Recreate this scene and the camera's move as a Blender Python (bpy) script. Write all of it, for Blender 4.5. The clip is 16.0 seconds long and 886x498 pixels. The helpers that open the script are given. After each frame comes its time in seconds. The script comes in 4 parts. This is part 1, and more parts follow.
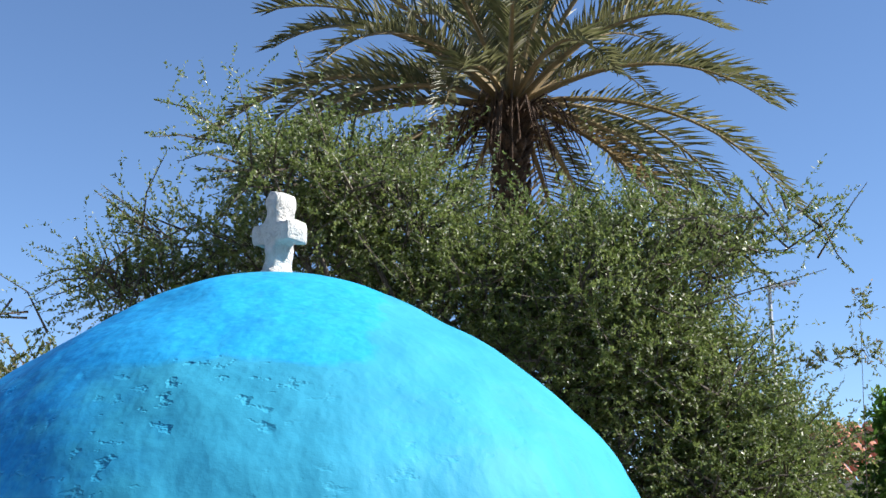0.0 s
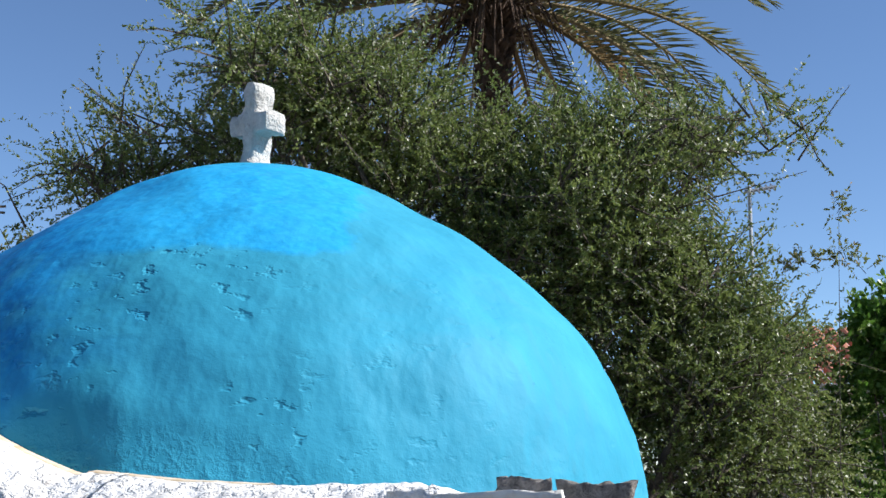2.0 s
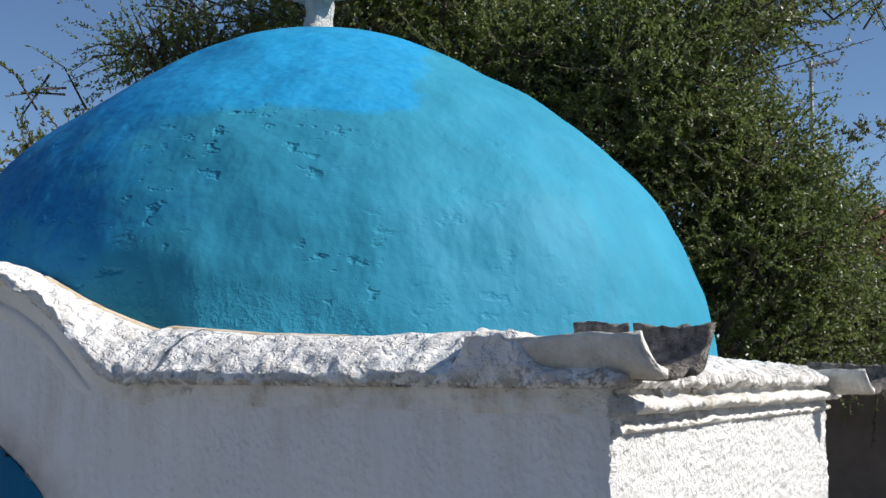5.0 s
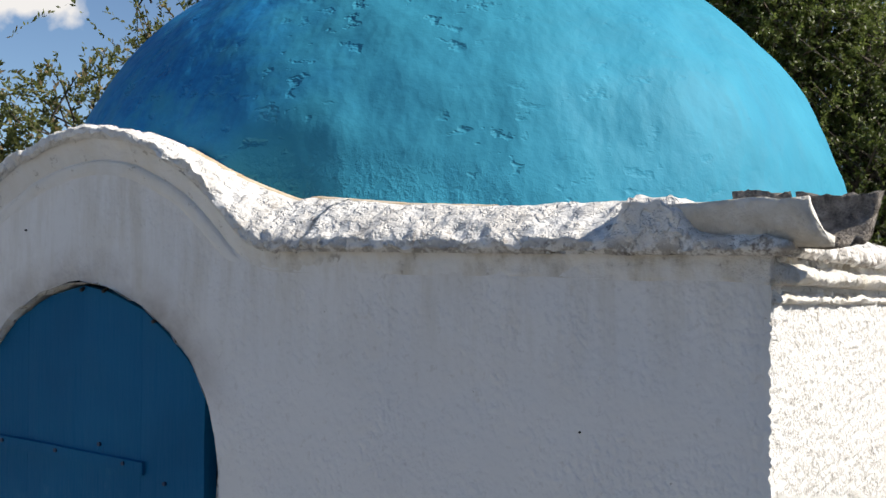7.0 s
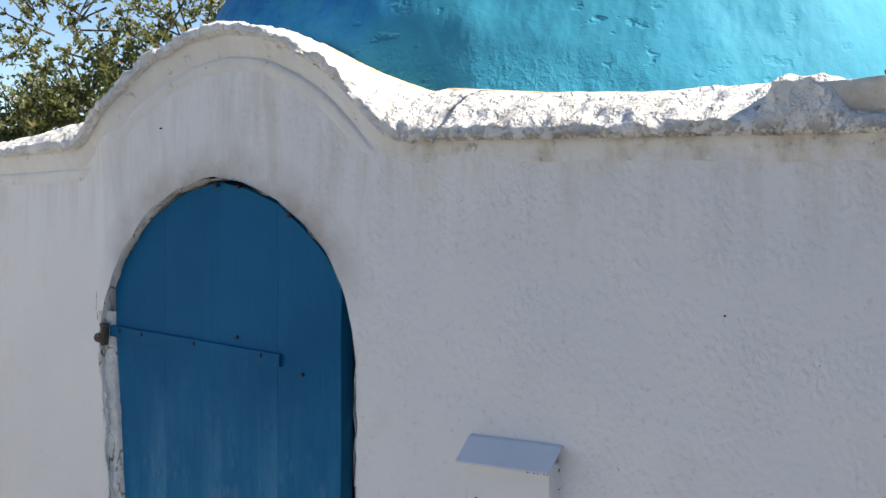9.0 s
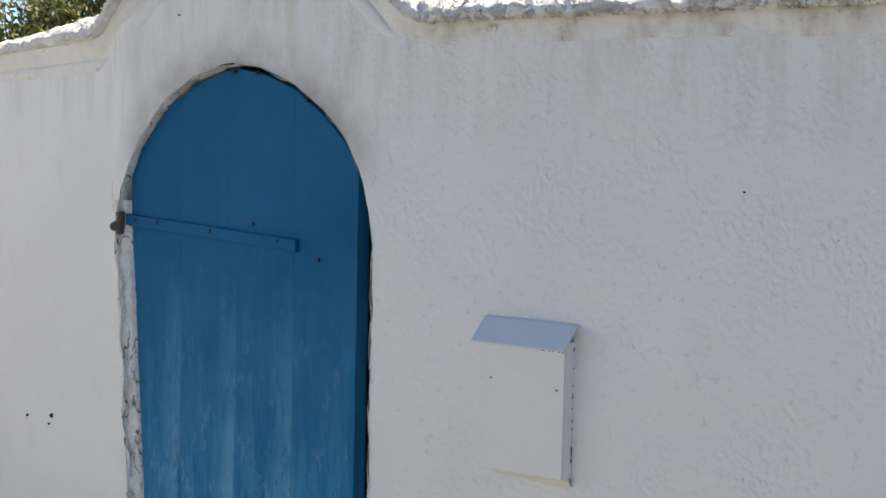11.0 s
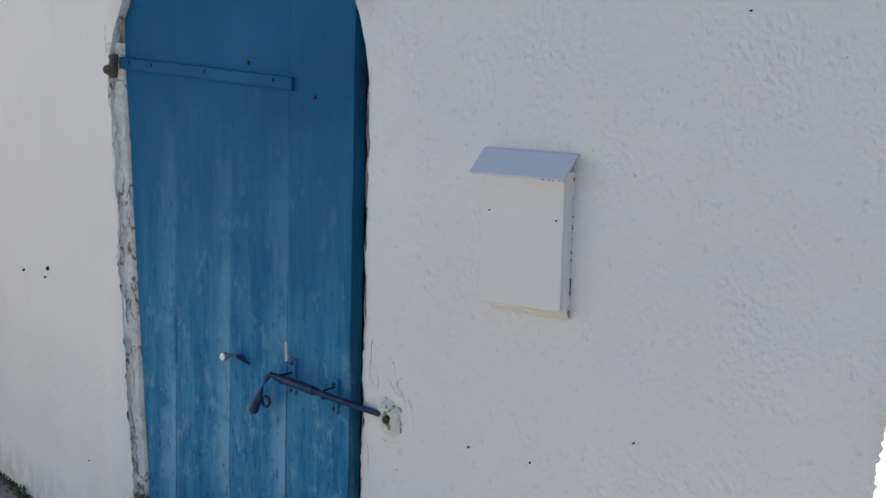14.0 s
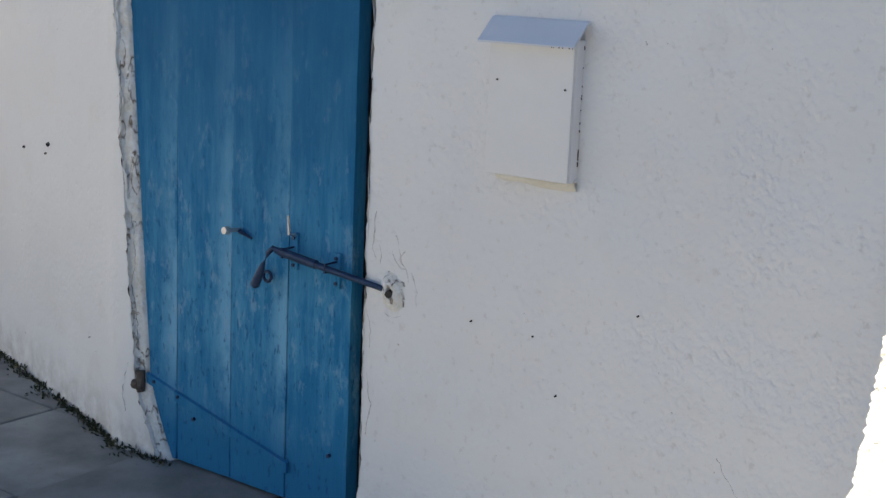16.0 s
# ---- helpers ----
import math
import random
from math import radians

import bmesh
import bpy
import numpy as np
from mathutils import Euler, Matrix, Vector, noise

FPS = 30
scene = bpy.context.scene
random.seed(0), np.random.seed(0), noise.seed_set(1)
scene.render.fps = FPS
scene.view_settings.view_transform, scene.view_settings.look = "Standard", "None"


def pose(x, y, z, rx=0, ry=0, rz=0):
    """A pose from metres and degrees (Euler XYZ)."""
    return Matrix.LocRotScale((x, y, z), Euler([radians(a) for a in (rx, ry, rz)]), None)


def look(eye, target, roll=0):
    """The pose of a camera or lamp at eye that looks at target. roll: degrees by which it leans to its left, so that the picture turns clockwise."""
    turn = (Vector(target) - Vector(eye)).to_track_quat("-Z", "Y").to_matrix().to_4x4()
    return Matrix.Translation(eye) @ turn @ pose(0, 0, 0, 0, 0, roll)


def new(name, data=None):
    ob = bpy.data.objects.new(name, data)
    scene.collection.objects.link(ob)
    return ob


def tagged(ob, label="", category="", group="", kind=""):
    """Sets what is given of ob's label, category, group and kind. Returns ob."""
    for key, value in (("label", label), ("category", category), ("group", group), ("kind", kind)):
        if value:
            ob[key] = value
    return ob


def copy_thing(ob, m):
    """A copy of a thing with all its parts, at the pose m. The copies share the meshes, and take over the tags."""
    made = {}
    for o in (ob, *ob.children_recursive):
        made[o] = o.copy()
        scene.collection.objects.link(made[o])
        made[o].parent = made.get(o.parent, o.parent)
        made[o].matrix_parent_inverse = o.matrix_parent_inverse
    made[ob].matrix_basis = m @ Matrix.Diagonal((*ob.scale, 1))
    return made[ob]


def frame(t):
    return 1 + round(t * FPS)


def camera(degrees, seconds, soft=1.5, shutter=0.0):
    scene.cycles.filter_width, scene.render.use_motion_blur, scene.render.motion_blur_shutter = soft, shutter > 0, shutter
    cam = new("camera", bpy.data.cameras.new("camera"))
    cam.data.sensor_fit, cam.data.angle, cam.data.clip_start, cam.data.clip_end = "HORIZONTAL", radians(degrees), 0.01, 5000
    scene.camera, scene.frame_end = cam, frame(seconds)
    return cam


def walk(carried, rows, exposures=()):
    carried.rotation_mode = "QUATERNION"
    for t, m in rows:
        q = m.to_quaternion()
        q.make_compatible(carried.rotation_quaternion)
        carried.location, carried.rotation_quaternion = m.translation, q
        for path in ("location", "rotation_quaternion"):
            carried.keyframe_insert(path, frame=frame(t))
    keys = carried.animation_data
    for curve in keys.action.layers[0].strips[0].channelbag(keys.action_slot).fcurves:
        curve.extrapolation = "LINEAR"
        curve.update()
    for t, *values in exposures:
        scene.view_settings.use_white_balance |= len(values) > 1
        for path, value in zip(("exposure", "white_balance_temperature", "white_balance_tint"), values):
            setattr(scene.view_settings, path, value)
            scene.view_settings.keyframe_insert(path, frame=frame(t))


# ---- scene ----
cam = camera(36.0, 16.0)
PATH = [
    (0, (2.21, -2.274, 2.012), (1.315, -0.545, 2.47), -0.4),
    (0.5, (2.21, -2.267, 2.003), (1.32, -0.526, 2.427), -0.3),
    (1, (2.207, -2.262, 1.994), (1.323, -0.51, 2.38), -0.2),
    (1.5, (2.207, -2.255, 1.986), (1.325, -0.496, 2.342), -0.2),
    (2, (2.21, -2.255, 1.979), (1.326, -0.489, 2.3), 0.0),
    (2.5, (2.206, -2.252, 1.977), (1.323, -0.483, 2.272), 0.1),
    (3, (2.208, -2.257, 1.964), (1.32, -0.486, 2.238), 0.1),
    (3.2, (2.209, -2.259, 1.96), (1.32, -0.487, 2.224), 0.2),
    (5.3, (2.145, -2.258, 1.889), (1.169, -0.518, 2.027), -0.3),
    (5.5, (2.131, -2.257, 1.88), (1.145, -0.521, 2.003), -0.1),
    (6, (2.105, -2.263, 1.857), (1.087, -0.544, 1.95), 0.2),
    (6.5, (2.075, -2.285, 1.841), (1.031, -0.58, 1.901), 0.4),
    (7, (2.045, -2.303, 1.816), (0.969, -0.617, 1.847), 0.6),
    (7.5, (2.022, -2.316, 1.793), (0.916, -0.65, 1.801), 0.7),
    (8, (2.0, -2.334, 1.769), (0.862, -0.69, 1.753), 0.6),
    (8.5, (1.983, -2.346, 1.746), (0.818, -0.721, 1.708), 0.7),
    (9, (1.966, -2.355, 1.728), (0.78, -0.746, 1.656), 0.3),
    (9.2, (1.965, -2.36, 1.723), (0.772, -0.757, 1.634), 0.2),
    (11.5, (1.951, -2.381, 1.542), (0.765, -0.778, 1.385), 1.3),
    (12, (1.955, -2.372, 1.516), (0.769, -0.771, 1.339), 1.1),
    (12.5, (1.948, -2.362, 1.492), (0.767, -0.761, 1.291), 1.4),
    (13, (1.943, -2.357, 1.468), (0.761, -0.759, 1.245), 1.6),
    (13.5, (1.946, -2.356, 1.442), (0.764, -0.762, 1.193), 1.6),
    (14, (1.943, -2.342, 1.421), (0.762, -0.753, 1.139), 1.5),
    (14.5, (1.94, -2.339, 1.396), (0.762, -0.754, 1.084), 1.8),
    (15, (1.938, -2.335, 1.366), (0.762, -0.754, 1.021), 1.9),
    (15.5, (1.931, -2.325, 1.349), (0.759, -0.749, 0.969), 2.2),
    (16, (1.926, -2.327, 1.329), (0.76, -0.754, 0.921), 2.5),
]

# exposure follows the clip's automatic camera
EXPOSURES = [(0, 1.11, 6400, 10), (1.5, 0.83, 6350, 10), (3.2, 0.60, 6300, 10), (5.3, 0.20, 6600, 10), (6.0, 0.21, 6800, 10), (7.0, 0.39, 7000, 10), (8.0, 0.70, 7200, 10),
             (9.0, 1.01, 7350, 10), (11.5, 1.26, 7800, 10), (16.0, 1.28, 7800, 10)]
walk(cam, [(t, look(eye, target, roll)) for t, eye, target, roll in PATH], EXPOSURES)

# ---- world and sun ----
SUN_TO = Vector((0.73, 0.275, 0.62)).normalized()
world = bpy.data.worlds.new("World")
scene.world = world
world.use_nodes = True
wn = world.node_tree
for n in list(wn.nodes):
    wn.nodes.remove(n)
w_out = wn.nodes.new("ShaderNodeOutputWorld")
w_bg = wn.nodes.new("ShaderNodeBackground")
w_sky = wn.nodes.new("ShaderNodeTexSky")
w_sky.sky_type = "NISHITA"
w_sky.sun_disc = False
w_sky.sun_elevation = math.asin(SUN_TO.z)
w_sky.sun_rotation = math.atan2(SUN_TO.x, SUN_TO.y)
w_sky.air_density, w_sky.dust_density, w_sky.ozone_density = 1.0, 0.0, 4.5
w_sky.altitude = 2500
w_bg.inputs["Strength"].default_value = 0.088
# one small fair-weather cloud low in the sky
w_tc = wn.nodes.new("ShaderNodeTexCoord")
w_map = wn.nodes.new("ShaderNodeVectorMath")
w_map.operation = "SUBTRACT"
CLOUD = Vector((-0.752, 0.633, 0.186)).normalized()
w_map.inputs[1].default_value = CLOUD
w_scale = wn.nodes.new("ShaderNodeVectorMath")
w_scale.operation = "MULTIPLY"
w_scale.inputs[1].default_value = (22, 22, 42)
w_len = wn.nodes.new("ShaderNodeVectorMath")
w_len.operation = "LENGTH"
w_noise = wn.nodes.new("ShaderNodeTexNoise")
w_noise.inputs["Scale"].default_value = 34
w_noise.inputs["Detail"].default_value = 5
w_sub = wn.nodes.new("ShaderNodeMath")
w_sub.operation = "MULTIPLY_ADD"
w_sub.inputs[1].default_value = 1.7
w_ramp = wn.nodes.new("ShaderNodeMapRange")
w_ramp.inputs["From Min"].default_value, w_ramp.inputs["From Max"].default_value = 1.75, 1.35
w_mix = wn.nodes.new("ShaderNodeMix")
w_mix.data_type = "RGBA"
w_mix.inputs["B"].default_value = (7.5, 7.6, 7.9, 1)
wl = wn.links.new
wl(w_tc.outputs["Generated"], w_map.inputs[0])
wl(w_map.outputs["Vector"], w_scale.inputs[0])
wl(w_scale.outputs["Vector"], w_len.inputs[0])
wl(w_tc.outputs["Generated"], w_noise.inputs["Vector"])
wl(w_noise.outputs["Fac"], w_sub.inputs[0])
wl(w_len.outputs["Value"], w_sub.inputs[2])
wl(w_sub.outputs["Value"], w_ramp.inputs["Value"])
wl(w_ramp.outputs["Result"], w_mix.inputs["Factor"])
wl(w_sky.outputs["Color"], w_mix.inputs["A"])
wl(w_mix.outputs["Result"], w_bg.inputs["Color"])
wl(w_bg.outputs["Background"], w_out.inputs["Surface"])

sun_data = bpy.data.lights.new("sun", "SUN")
sun_data.energy, sun_data.angle, sun_data.color = 5.0, radians(0.55), (1.0, 0.96, 0.90)
sun = new("sun", sun_data)
sun.matrix_world = look(SUN_TO * 30, (0, 0, 0))


# ---- materials ----
class Nodes:
    """A node material with short ways to add nodes."""

    def __init__(self, name):
        self.m = bpy.data.materials.new(name)
        self.m.use_nodes = True
        self.t = self.m.node_tree
        self.b = self.t.nodes["Principled BSDF"]
        self.tc = self.t.nodes.new("ShaderNodeTexCoord")

    def link(self, a, b):
        self.t.links.new(a, b)

    def noise(self, scale, detail=4.0, rough=0.55, stretch=None, co="Object"):
        n = self.t.nodes.new("ShaderNodeTexNoise")
        n.inputs["Scale"].default_value, n.inputs["Detail"].default_value, n.inputs["Roughness"].default_value = scale, detail, rough
        src = self.tc.outputs[co]
        if stretch:
            mp = self.t.nodes.new("ShaderNodeMapping")
            mp.inputs["Scale"].default_value = stretch
            self.link(src, mp.inputs["Vector"])
            src = mp.outputs["Vector"]
        self.link(src, n.inputs["Vector"])
        return n.outputs["Fac"]

    def ramp(self, fac, a, b, lo=0.0, hi=1.0):
        n = self.t.nodes.new("ShaderNodeMapRange")
        n.inputs["From Min"].default_value, n.inputs["From Max"].default_value = a, b
        n.inputs["To Min"].default_value, n.inputs["To Max"].default_value = lo, hi
        self.link(fac, n.inputs["Value"])
        return n.outputs["Result"]

    def math(self, op, a, b=0.0):
        n = self.t.nodes.new("ShaderNodeMath")
        n.operation = op
        for i, v in enumerate((a, b)):
            if isinstance(v, (int, float)):
                n.inputs[i].default_value = v
            else:
                self.link(v, n.inputs[i])
        return n.outputs["Value"]

    def mix(self, fac, a, b):
        n = self.t.nodes.new("ShaderNodeMix")
        n.data_type = "RGBA"
        for key, v in (("Factor", fac), ("A", a), ("B", b)):
            if isinstance(v, tuple):
                n.inputs[key].default_value = (*v, 1)
            elif isinstance(v, (int, float)):
                n.inputs[key].default_value = v
            else:
                self.link(v, n.inputs[key])
        return n.outputs["Result"]

    def axis(self):
        n = self.t.nodes.new("ShaderNodeSeparateXYZ")
        self.link(self.tc.outputs["Object"], n.inputs["Vector"])
        return n.outputs

    def bump(self, height, strength=0.5, distance=0.01):
        n = self.t.nodes.new("ShaderNodeBump")
        n.inputs["Strength"].default_value, n.inputs["Distance"].default_value = strength, distance
        self.link(height, n.inputs["Height"])
        self.link(n.outputs["Normal"], self.b.inputs["Normal"])

    def done(self, color, rough=0.8, metal=0.0, spec=0.5):
        for key, v in (("Base Color", color), ("Roughness", rough), ("Metallic", metal), ("Specular IOR Level", spec)):
            if isinstance(v, tuple):
                self.b.inputs[key].default_value = (*v, 1)
            elif isinstance(v, (int, float)):
                self.b.inputs[key].default_value = v
            else:
                self.link(v, self.b.inputs[key])
        return self.m


def plain(name, a, b, scale=20.0, rough=0.8, metal=0.0, bump=0.3, dist=0.004, stretch=None):
    n = Nodes(name)
    f = n.noise(scale, 5, 0.6, stretch)
    g = n.noise(scale * 6, 3, 0.6, stretch)
    n.bump(n.math("ADD", f, n.math("MULTIPLY", g, 0.5)), bump, dist)
    return n.done(n.mix(n.ramp(n.math("ADD", f, n.math("MULTIPLY", g, 0.25)), 0.4, 0.85), a, b), rough, metal)


def whitewash():
    """Brushed lime wash: smooth with soft lumps, coarser towards the sunlit corner."""
    n = Nodes("whitewashed_plaster")
    x, y, z = n.axis()
    big, mid, fine = n.noise(1.3, 4), n.noise(7, 4), n.noise(30, 1, 0.5)
    grain = n.noise(150, 2, 0.6)
    lumps = n.math("MULTIPLY", n.ramp(n.noise(78, 1.2, 0.45, (1, 1, 0.8)), 0.36, 0.74), n.ramp(n.noise(6, 3), 0.40, 0.62, 0.25, 1.0))
    dents = n.ramp(n.noise(36, 2, 0.5, (1, 1, 0.8)), 0.66, 0.74)
    coarse = n.ramp(x, -0.95, 0.30, 0.30, 1.0)
    col = n.mix(n.ramp(big, 0.35, 0.7), (0.81, 0.80, 0.785), (0.75, 0.74, 0.73))
    col = n.mix(n.ramp(mid, 0.58, 0.80, 0, 0.28), col, (0.66, 0.62, 0.54))
    col = n.mix(n.math("MULTIPLY", n.ramp(n.noise(48, 3, 0.6), 0.60, 0.70, 0, 0.30), coarse), col, (0.52, 0.48, 0.43))
    col = n.mix(n.ramp(n.noise(52, 2, 0.5), 0.765, 0.785, 0, 0.55), col, (0.30, 0.26, 0.22))
    # soot round the door head, and streaks that run down from the coping
    ex, ez = n.math("DIVIDE", n.math("ADD", x, 0.44), 0.43), n.math("DIVIDE", n.math("SUBTRACT", z, 1.36), 0.42)
    ring = n.math("SQRT", n.math("ADD", n.math("MULTIPLY", ex, ex), n.math("MULTIPLY", ez, ez)))
    soot = n.math("MULTIPLY", n.ramp(ring, 1.22, 1.0), n.math("MULTIPLY", n.ramp(z, 1.45, 1.65), n.ramp(n.noise(7, 4), 0.3, 0.6)))
    col = n.mix(n.math("MULTIPLY", soot, 0.75), col, (0.33, 0.28, 0.24))
    run = n.math("MULTIPLY", n.ramp(z, 1.55, 1.80), n.ramp(n.noise(6, 5, 0.65, (2.6, 2.6, 0.4)), 0.44, 0.66))
    col = n.mix(n.math("MULTIPLY", run, 0.42), col, (0.52, 0.47, 0.38))
    # mould and splashed dirt at the foot
    foot = n.math("MULTIPLY", n.ramp(z, 0.16, 0.0), n.ramp(n.noise(14, 5, 0.65), 0.38, 0.62))
    col = n.mix(n.math("MULTIPLY", foot, 0.6), col, (0.33, 0.31, 0.28))
    h = n.math("ADD", n.math("MULTIPLY", lumps, 0.85), n.math("MULTIPLY", grain, 0.10))
    h = n.math("ADD", h, n.math("MULTIPLY", fine, 0.25))
    h = n.math("SUBTRACT", n.math("MULTIPLY", h, coarse), n.math("MULTIPLY", dents, 0.25))
    n.bump(n.math("ADD", h, n.math("MULTIPLY", mid, 1.3)), 0.6, 0.0056)
    return n.done(col, 0.9, spec=0.2)


def stucco():
    n = Nodes("rough_sunlit_stucco")
    fine, grain = n.noise(55, 4, 0.7), n.noise(140, 3, 0.7)
    col = n.mix(n.ramp(n.noise(3, 4), 0.35, 0.7), (0.84, 0.83, 0.81), (0.78, 0.77, 0.75))
    col = n.mix(n.ramp(n.noise(62, 3, 0.65), 0.60, 0.66, 0, 0.75), col, (0.30, 0.28, 0.26))
    n.bump(n.math("ADD", fine, n.math("MULTIPLY", grain, 0.5)), 0.75, 0.025)
    return n.done(col, 0.92, spec=0.2)


def flaky():
    """Old lime wash in thick flaking layers, with mould in some hollows and along the drip edge."""
    n = Nodes("flaking_limewash")
    x, y, z = n.axis()
    a, b, c = n.noise(9, 4, 0.6), n.noise(26, 4, 0.6), n.noise(95, 3, 0.6)
    flake = n.ramp(b, 0.47, 0.54)
    col = n.mix(n.ramp(a, 0.40, 0.62), (0.80, 0.79, 0.77), (0.71, 0.69, 0.66))
    col = n.mix(n.math("MULTIPLY", flake, 0.30), col, (0.62, 0.59, 0.55))
    patch = n.math("MULTIPLY", n.ramp(n.noise(11, 5, 0.65), 0.56, 0.66), n.ramp(c, 0.46, 0.60, 0, 0.75))
    col = n.mix(patch, col, (0.22, 0.18, 0.15))
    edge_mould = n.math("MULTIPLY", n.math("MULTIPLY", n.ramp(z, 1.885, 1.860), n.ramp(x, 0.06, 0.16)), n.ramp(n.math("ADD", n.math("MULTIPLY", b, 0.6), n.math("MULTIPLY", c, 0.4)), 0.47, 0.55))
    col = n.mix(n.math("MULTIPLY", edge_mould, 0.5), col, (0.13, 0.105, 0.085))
    h = n.math("ADD", n.math("MULTIPLY", a, 1.0), n.math("MULTIPLY", flake, 0.40))
    n.bump(n.math("ADD", h, n.math("ADD", n.math("MULTIPLY", b, 0.5), n.math("MULTIPLY", c, 0.5))), 0.8, 0.014)
    return n.done(col, 0.95, spec=0.15)


def stained_plaster():
    n = Nodes("yellowed_plaster")
    x, y, z = n.axis()
    a, b = n.noise(7, 5, 0.65, (1.6, 1.6, 0.5)), n.noise(34, 5, 0.7)
    col = n.mix(n.math("MULTIPLY", n.ramp(a, 0.40, 0.66), n.ramp(x, 0.0, 0.2, 0.35, 0.8)), (0.77, 0.76, 0.74), (0.62, 0.57, 0.48))
    right = n.ramp(x, 0.05, 0.22)
    grime = n.math("MULTIPLY", n.ramp(n.math("ADD", n.math("MULTIPLY", a, 0.5), n.math("MULTIPLY", b, 0.5)), 0.48, 0.64), right)
    col = n.mix(n.math("MULTIPLY", grime, n.ramp(z, 1.78, 1.86, 0.10, 0.55)), col, (0.24, 0.20, 0.155))
    col = n.mix(n.ramp(b, 0.62, 0.68, 0, 0.5), col, (0.26, 0.22, 0.18))
    n.bump(n.math("ADD", n.math("ADD", a, n.math("MULTIPLY", n.noise(120, 3, 0.6), n.ramp(x, 1.15, 1.25, 0.2, 2.2))), n.math("MULTIPLY", b, 0.8)), 0.6, 0.010)
    return n.done(col, 0.92, spec=0.2)


def dome_paint():
    """Two coats of blue: a deep blue brushed over the crown and the far shoulder, turquoise elsewhere. The shoulder's
    blue also has its shade painted in.
    """
    n = Nodes("blue_dome_paint")
    x, y, z = n.axis()
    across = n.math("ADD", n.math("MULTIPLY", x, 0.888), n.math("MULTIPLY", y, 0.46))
    big, mid, fine = n.noise(2.6, 4), n.noise(9, 5, 0.6), n.noise(38, 4, 0.65)
    brush = n.noise(4.2, 3, 0.5, (1.7, 1.7, 0.8))
    wob = n.math("ADD", n.math("MULTIPLY", big, 0.55), n.math("MULTIPLY", mid, 0.22))
    # the crown's coat ends in a brushed edge; a paler ring is left round the cross
    crown = n.ramp(n.math("ADD", z, n.math("MULTIPLY", wob, 0.22)), 0.855, 0.875)
    right_end = n.ramp(n.math("ADD", across, n.math("MULTIPLY", mid, 0.24)), 0.50, 0.46)
    cap = n.ramp(n.math("ADD", z, n.math("MULTIPLY", mid, 0.06)), 1.165, 1.125)
    crown = n.math("MULTIPLY", n.math("MULTIPLY", crown, right_end), n.math("ADD", 0.30, n.math("MULTIPLY", cap, 0.70)))
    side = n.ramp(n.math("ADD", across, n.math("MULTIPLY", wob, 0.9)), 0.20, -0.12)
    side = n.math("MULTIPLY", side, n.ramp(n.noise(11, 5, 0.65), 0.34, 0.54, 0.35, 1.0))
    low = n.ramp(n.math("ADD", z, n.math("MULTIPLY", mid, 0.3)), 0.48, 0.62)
    tur = n.mix(n.ramp(brush, 0.3, 0.75), (0.030, 0.255, 0.39), (0.044, 0.31, 0.45))
    tur = n.mix(n.ramp(big, 0.40, 0.70, 0, 0.6), tur, (0.022, 0.20, 0.29))
    blue = n.mix(n.ramp(fine, 0.4, 0.7), (0.014, 0.28, 0.56), (0.028, 0.35, 0.64))
    # the shoulder's deep blue coat, darkened to carry the shade on that side
    shaded_blue = n.mix(n.ramp(fine, 0.4, 0.7), (0.006, 0.15, 0.38), (0.012, 0.225, 0.50))
    col = n.mix(n.math("MULTIPLY", n.math("MULTIPLY", side, low), 0.95), n.mix(n.math("MULTIPLY", crown, n.ramp(mid, 0.3, 0.6, 0.70, 0.95)), tur, blue), shaded_blue)
    col = n.mix(n.ramp(fine, 0.64, 0.78, 0, 0.3), col, (0.012, 0.11, 0.20))
    # chips and trowel dents in clusters, thickest on the shaded side and along the foot
    here = n.math("MULTIPLY", n.ramp(n.noise(3.1, 2), 0.42, 0.56), n.ramp(across, 0.45, -0.05, 0.20, 1.0))
    chips = n.math("MULTIPLY", n.ramp(n.noise(17, 3, 0.5, (1, 1, 1.7)), 0.60, 0.76, 0, 1.7), n.math("MULTIPLY", here, n.math("SUBTRACT", 1.0, crown)))
    col = n.mix(n.ramp(chips, 0.3, 1.2, 0, 0.15), col, (0.010, 0.10, 0.19))
    rub = n.math("MULTIPLY", n.math("MULTIPLY", n.ramp(z, 0.36, 0.18), n.ramp(across, 0.30, -0.25, 0.12, 1.0)), n.ramp(n.noise(30, 4, 0.65), 0.44, 0.66))
    h = n.math("ADD", n.math("MULTIPLY", mid, 0.7), n.math("MULTIPLY", brush, 1.9))
    h = n.math("ADD", h, n.math("MULTIPLY", rub, 0.9))
    n.bump(n.math("SUBTRACT", h, chips), 0.42, 0.020)
    return n.done(col, 0.62, spec=0.14)


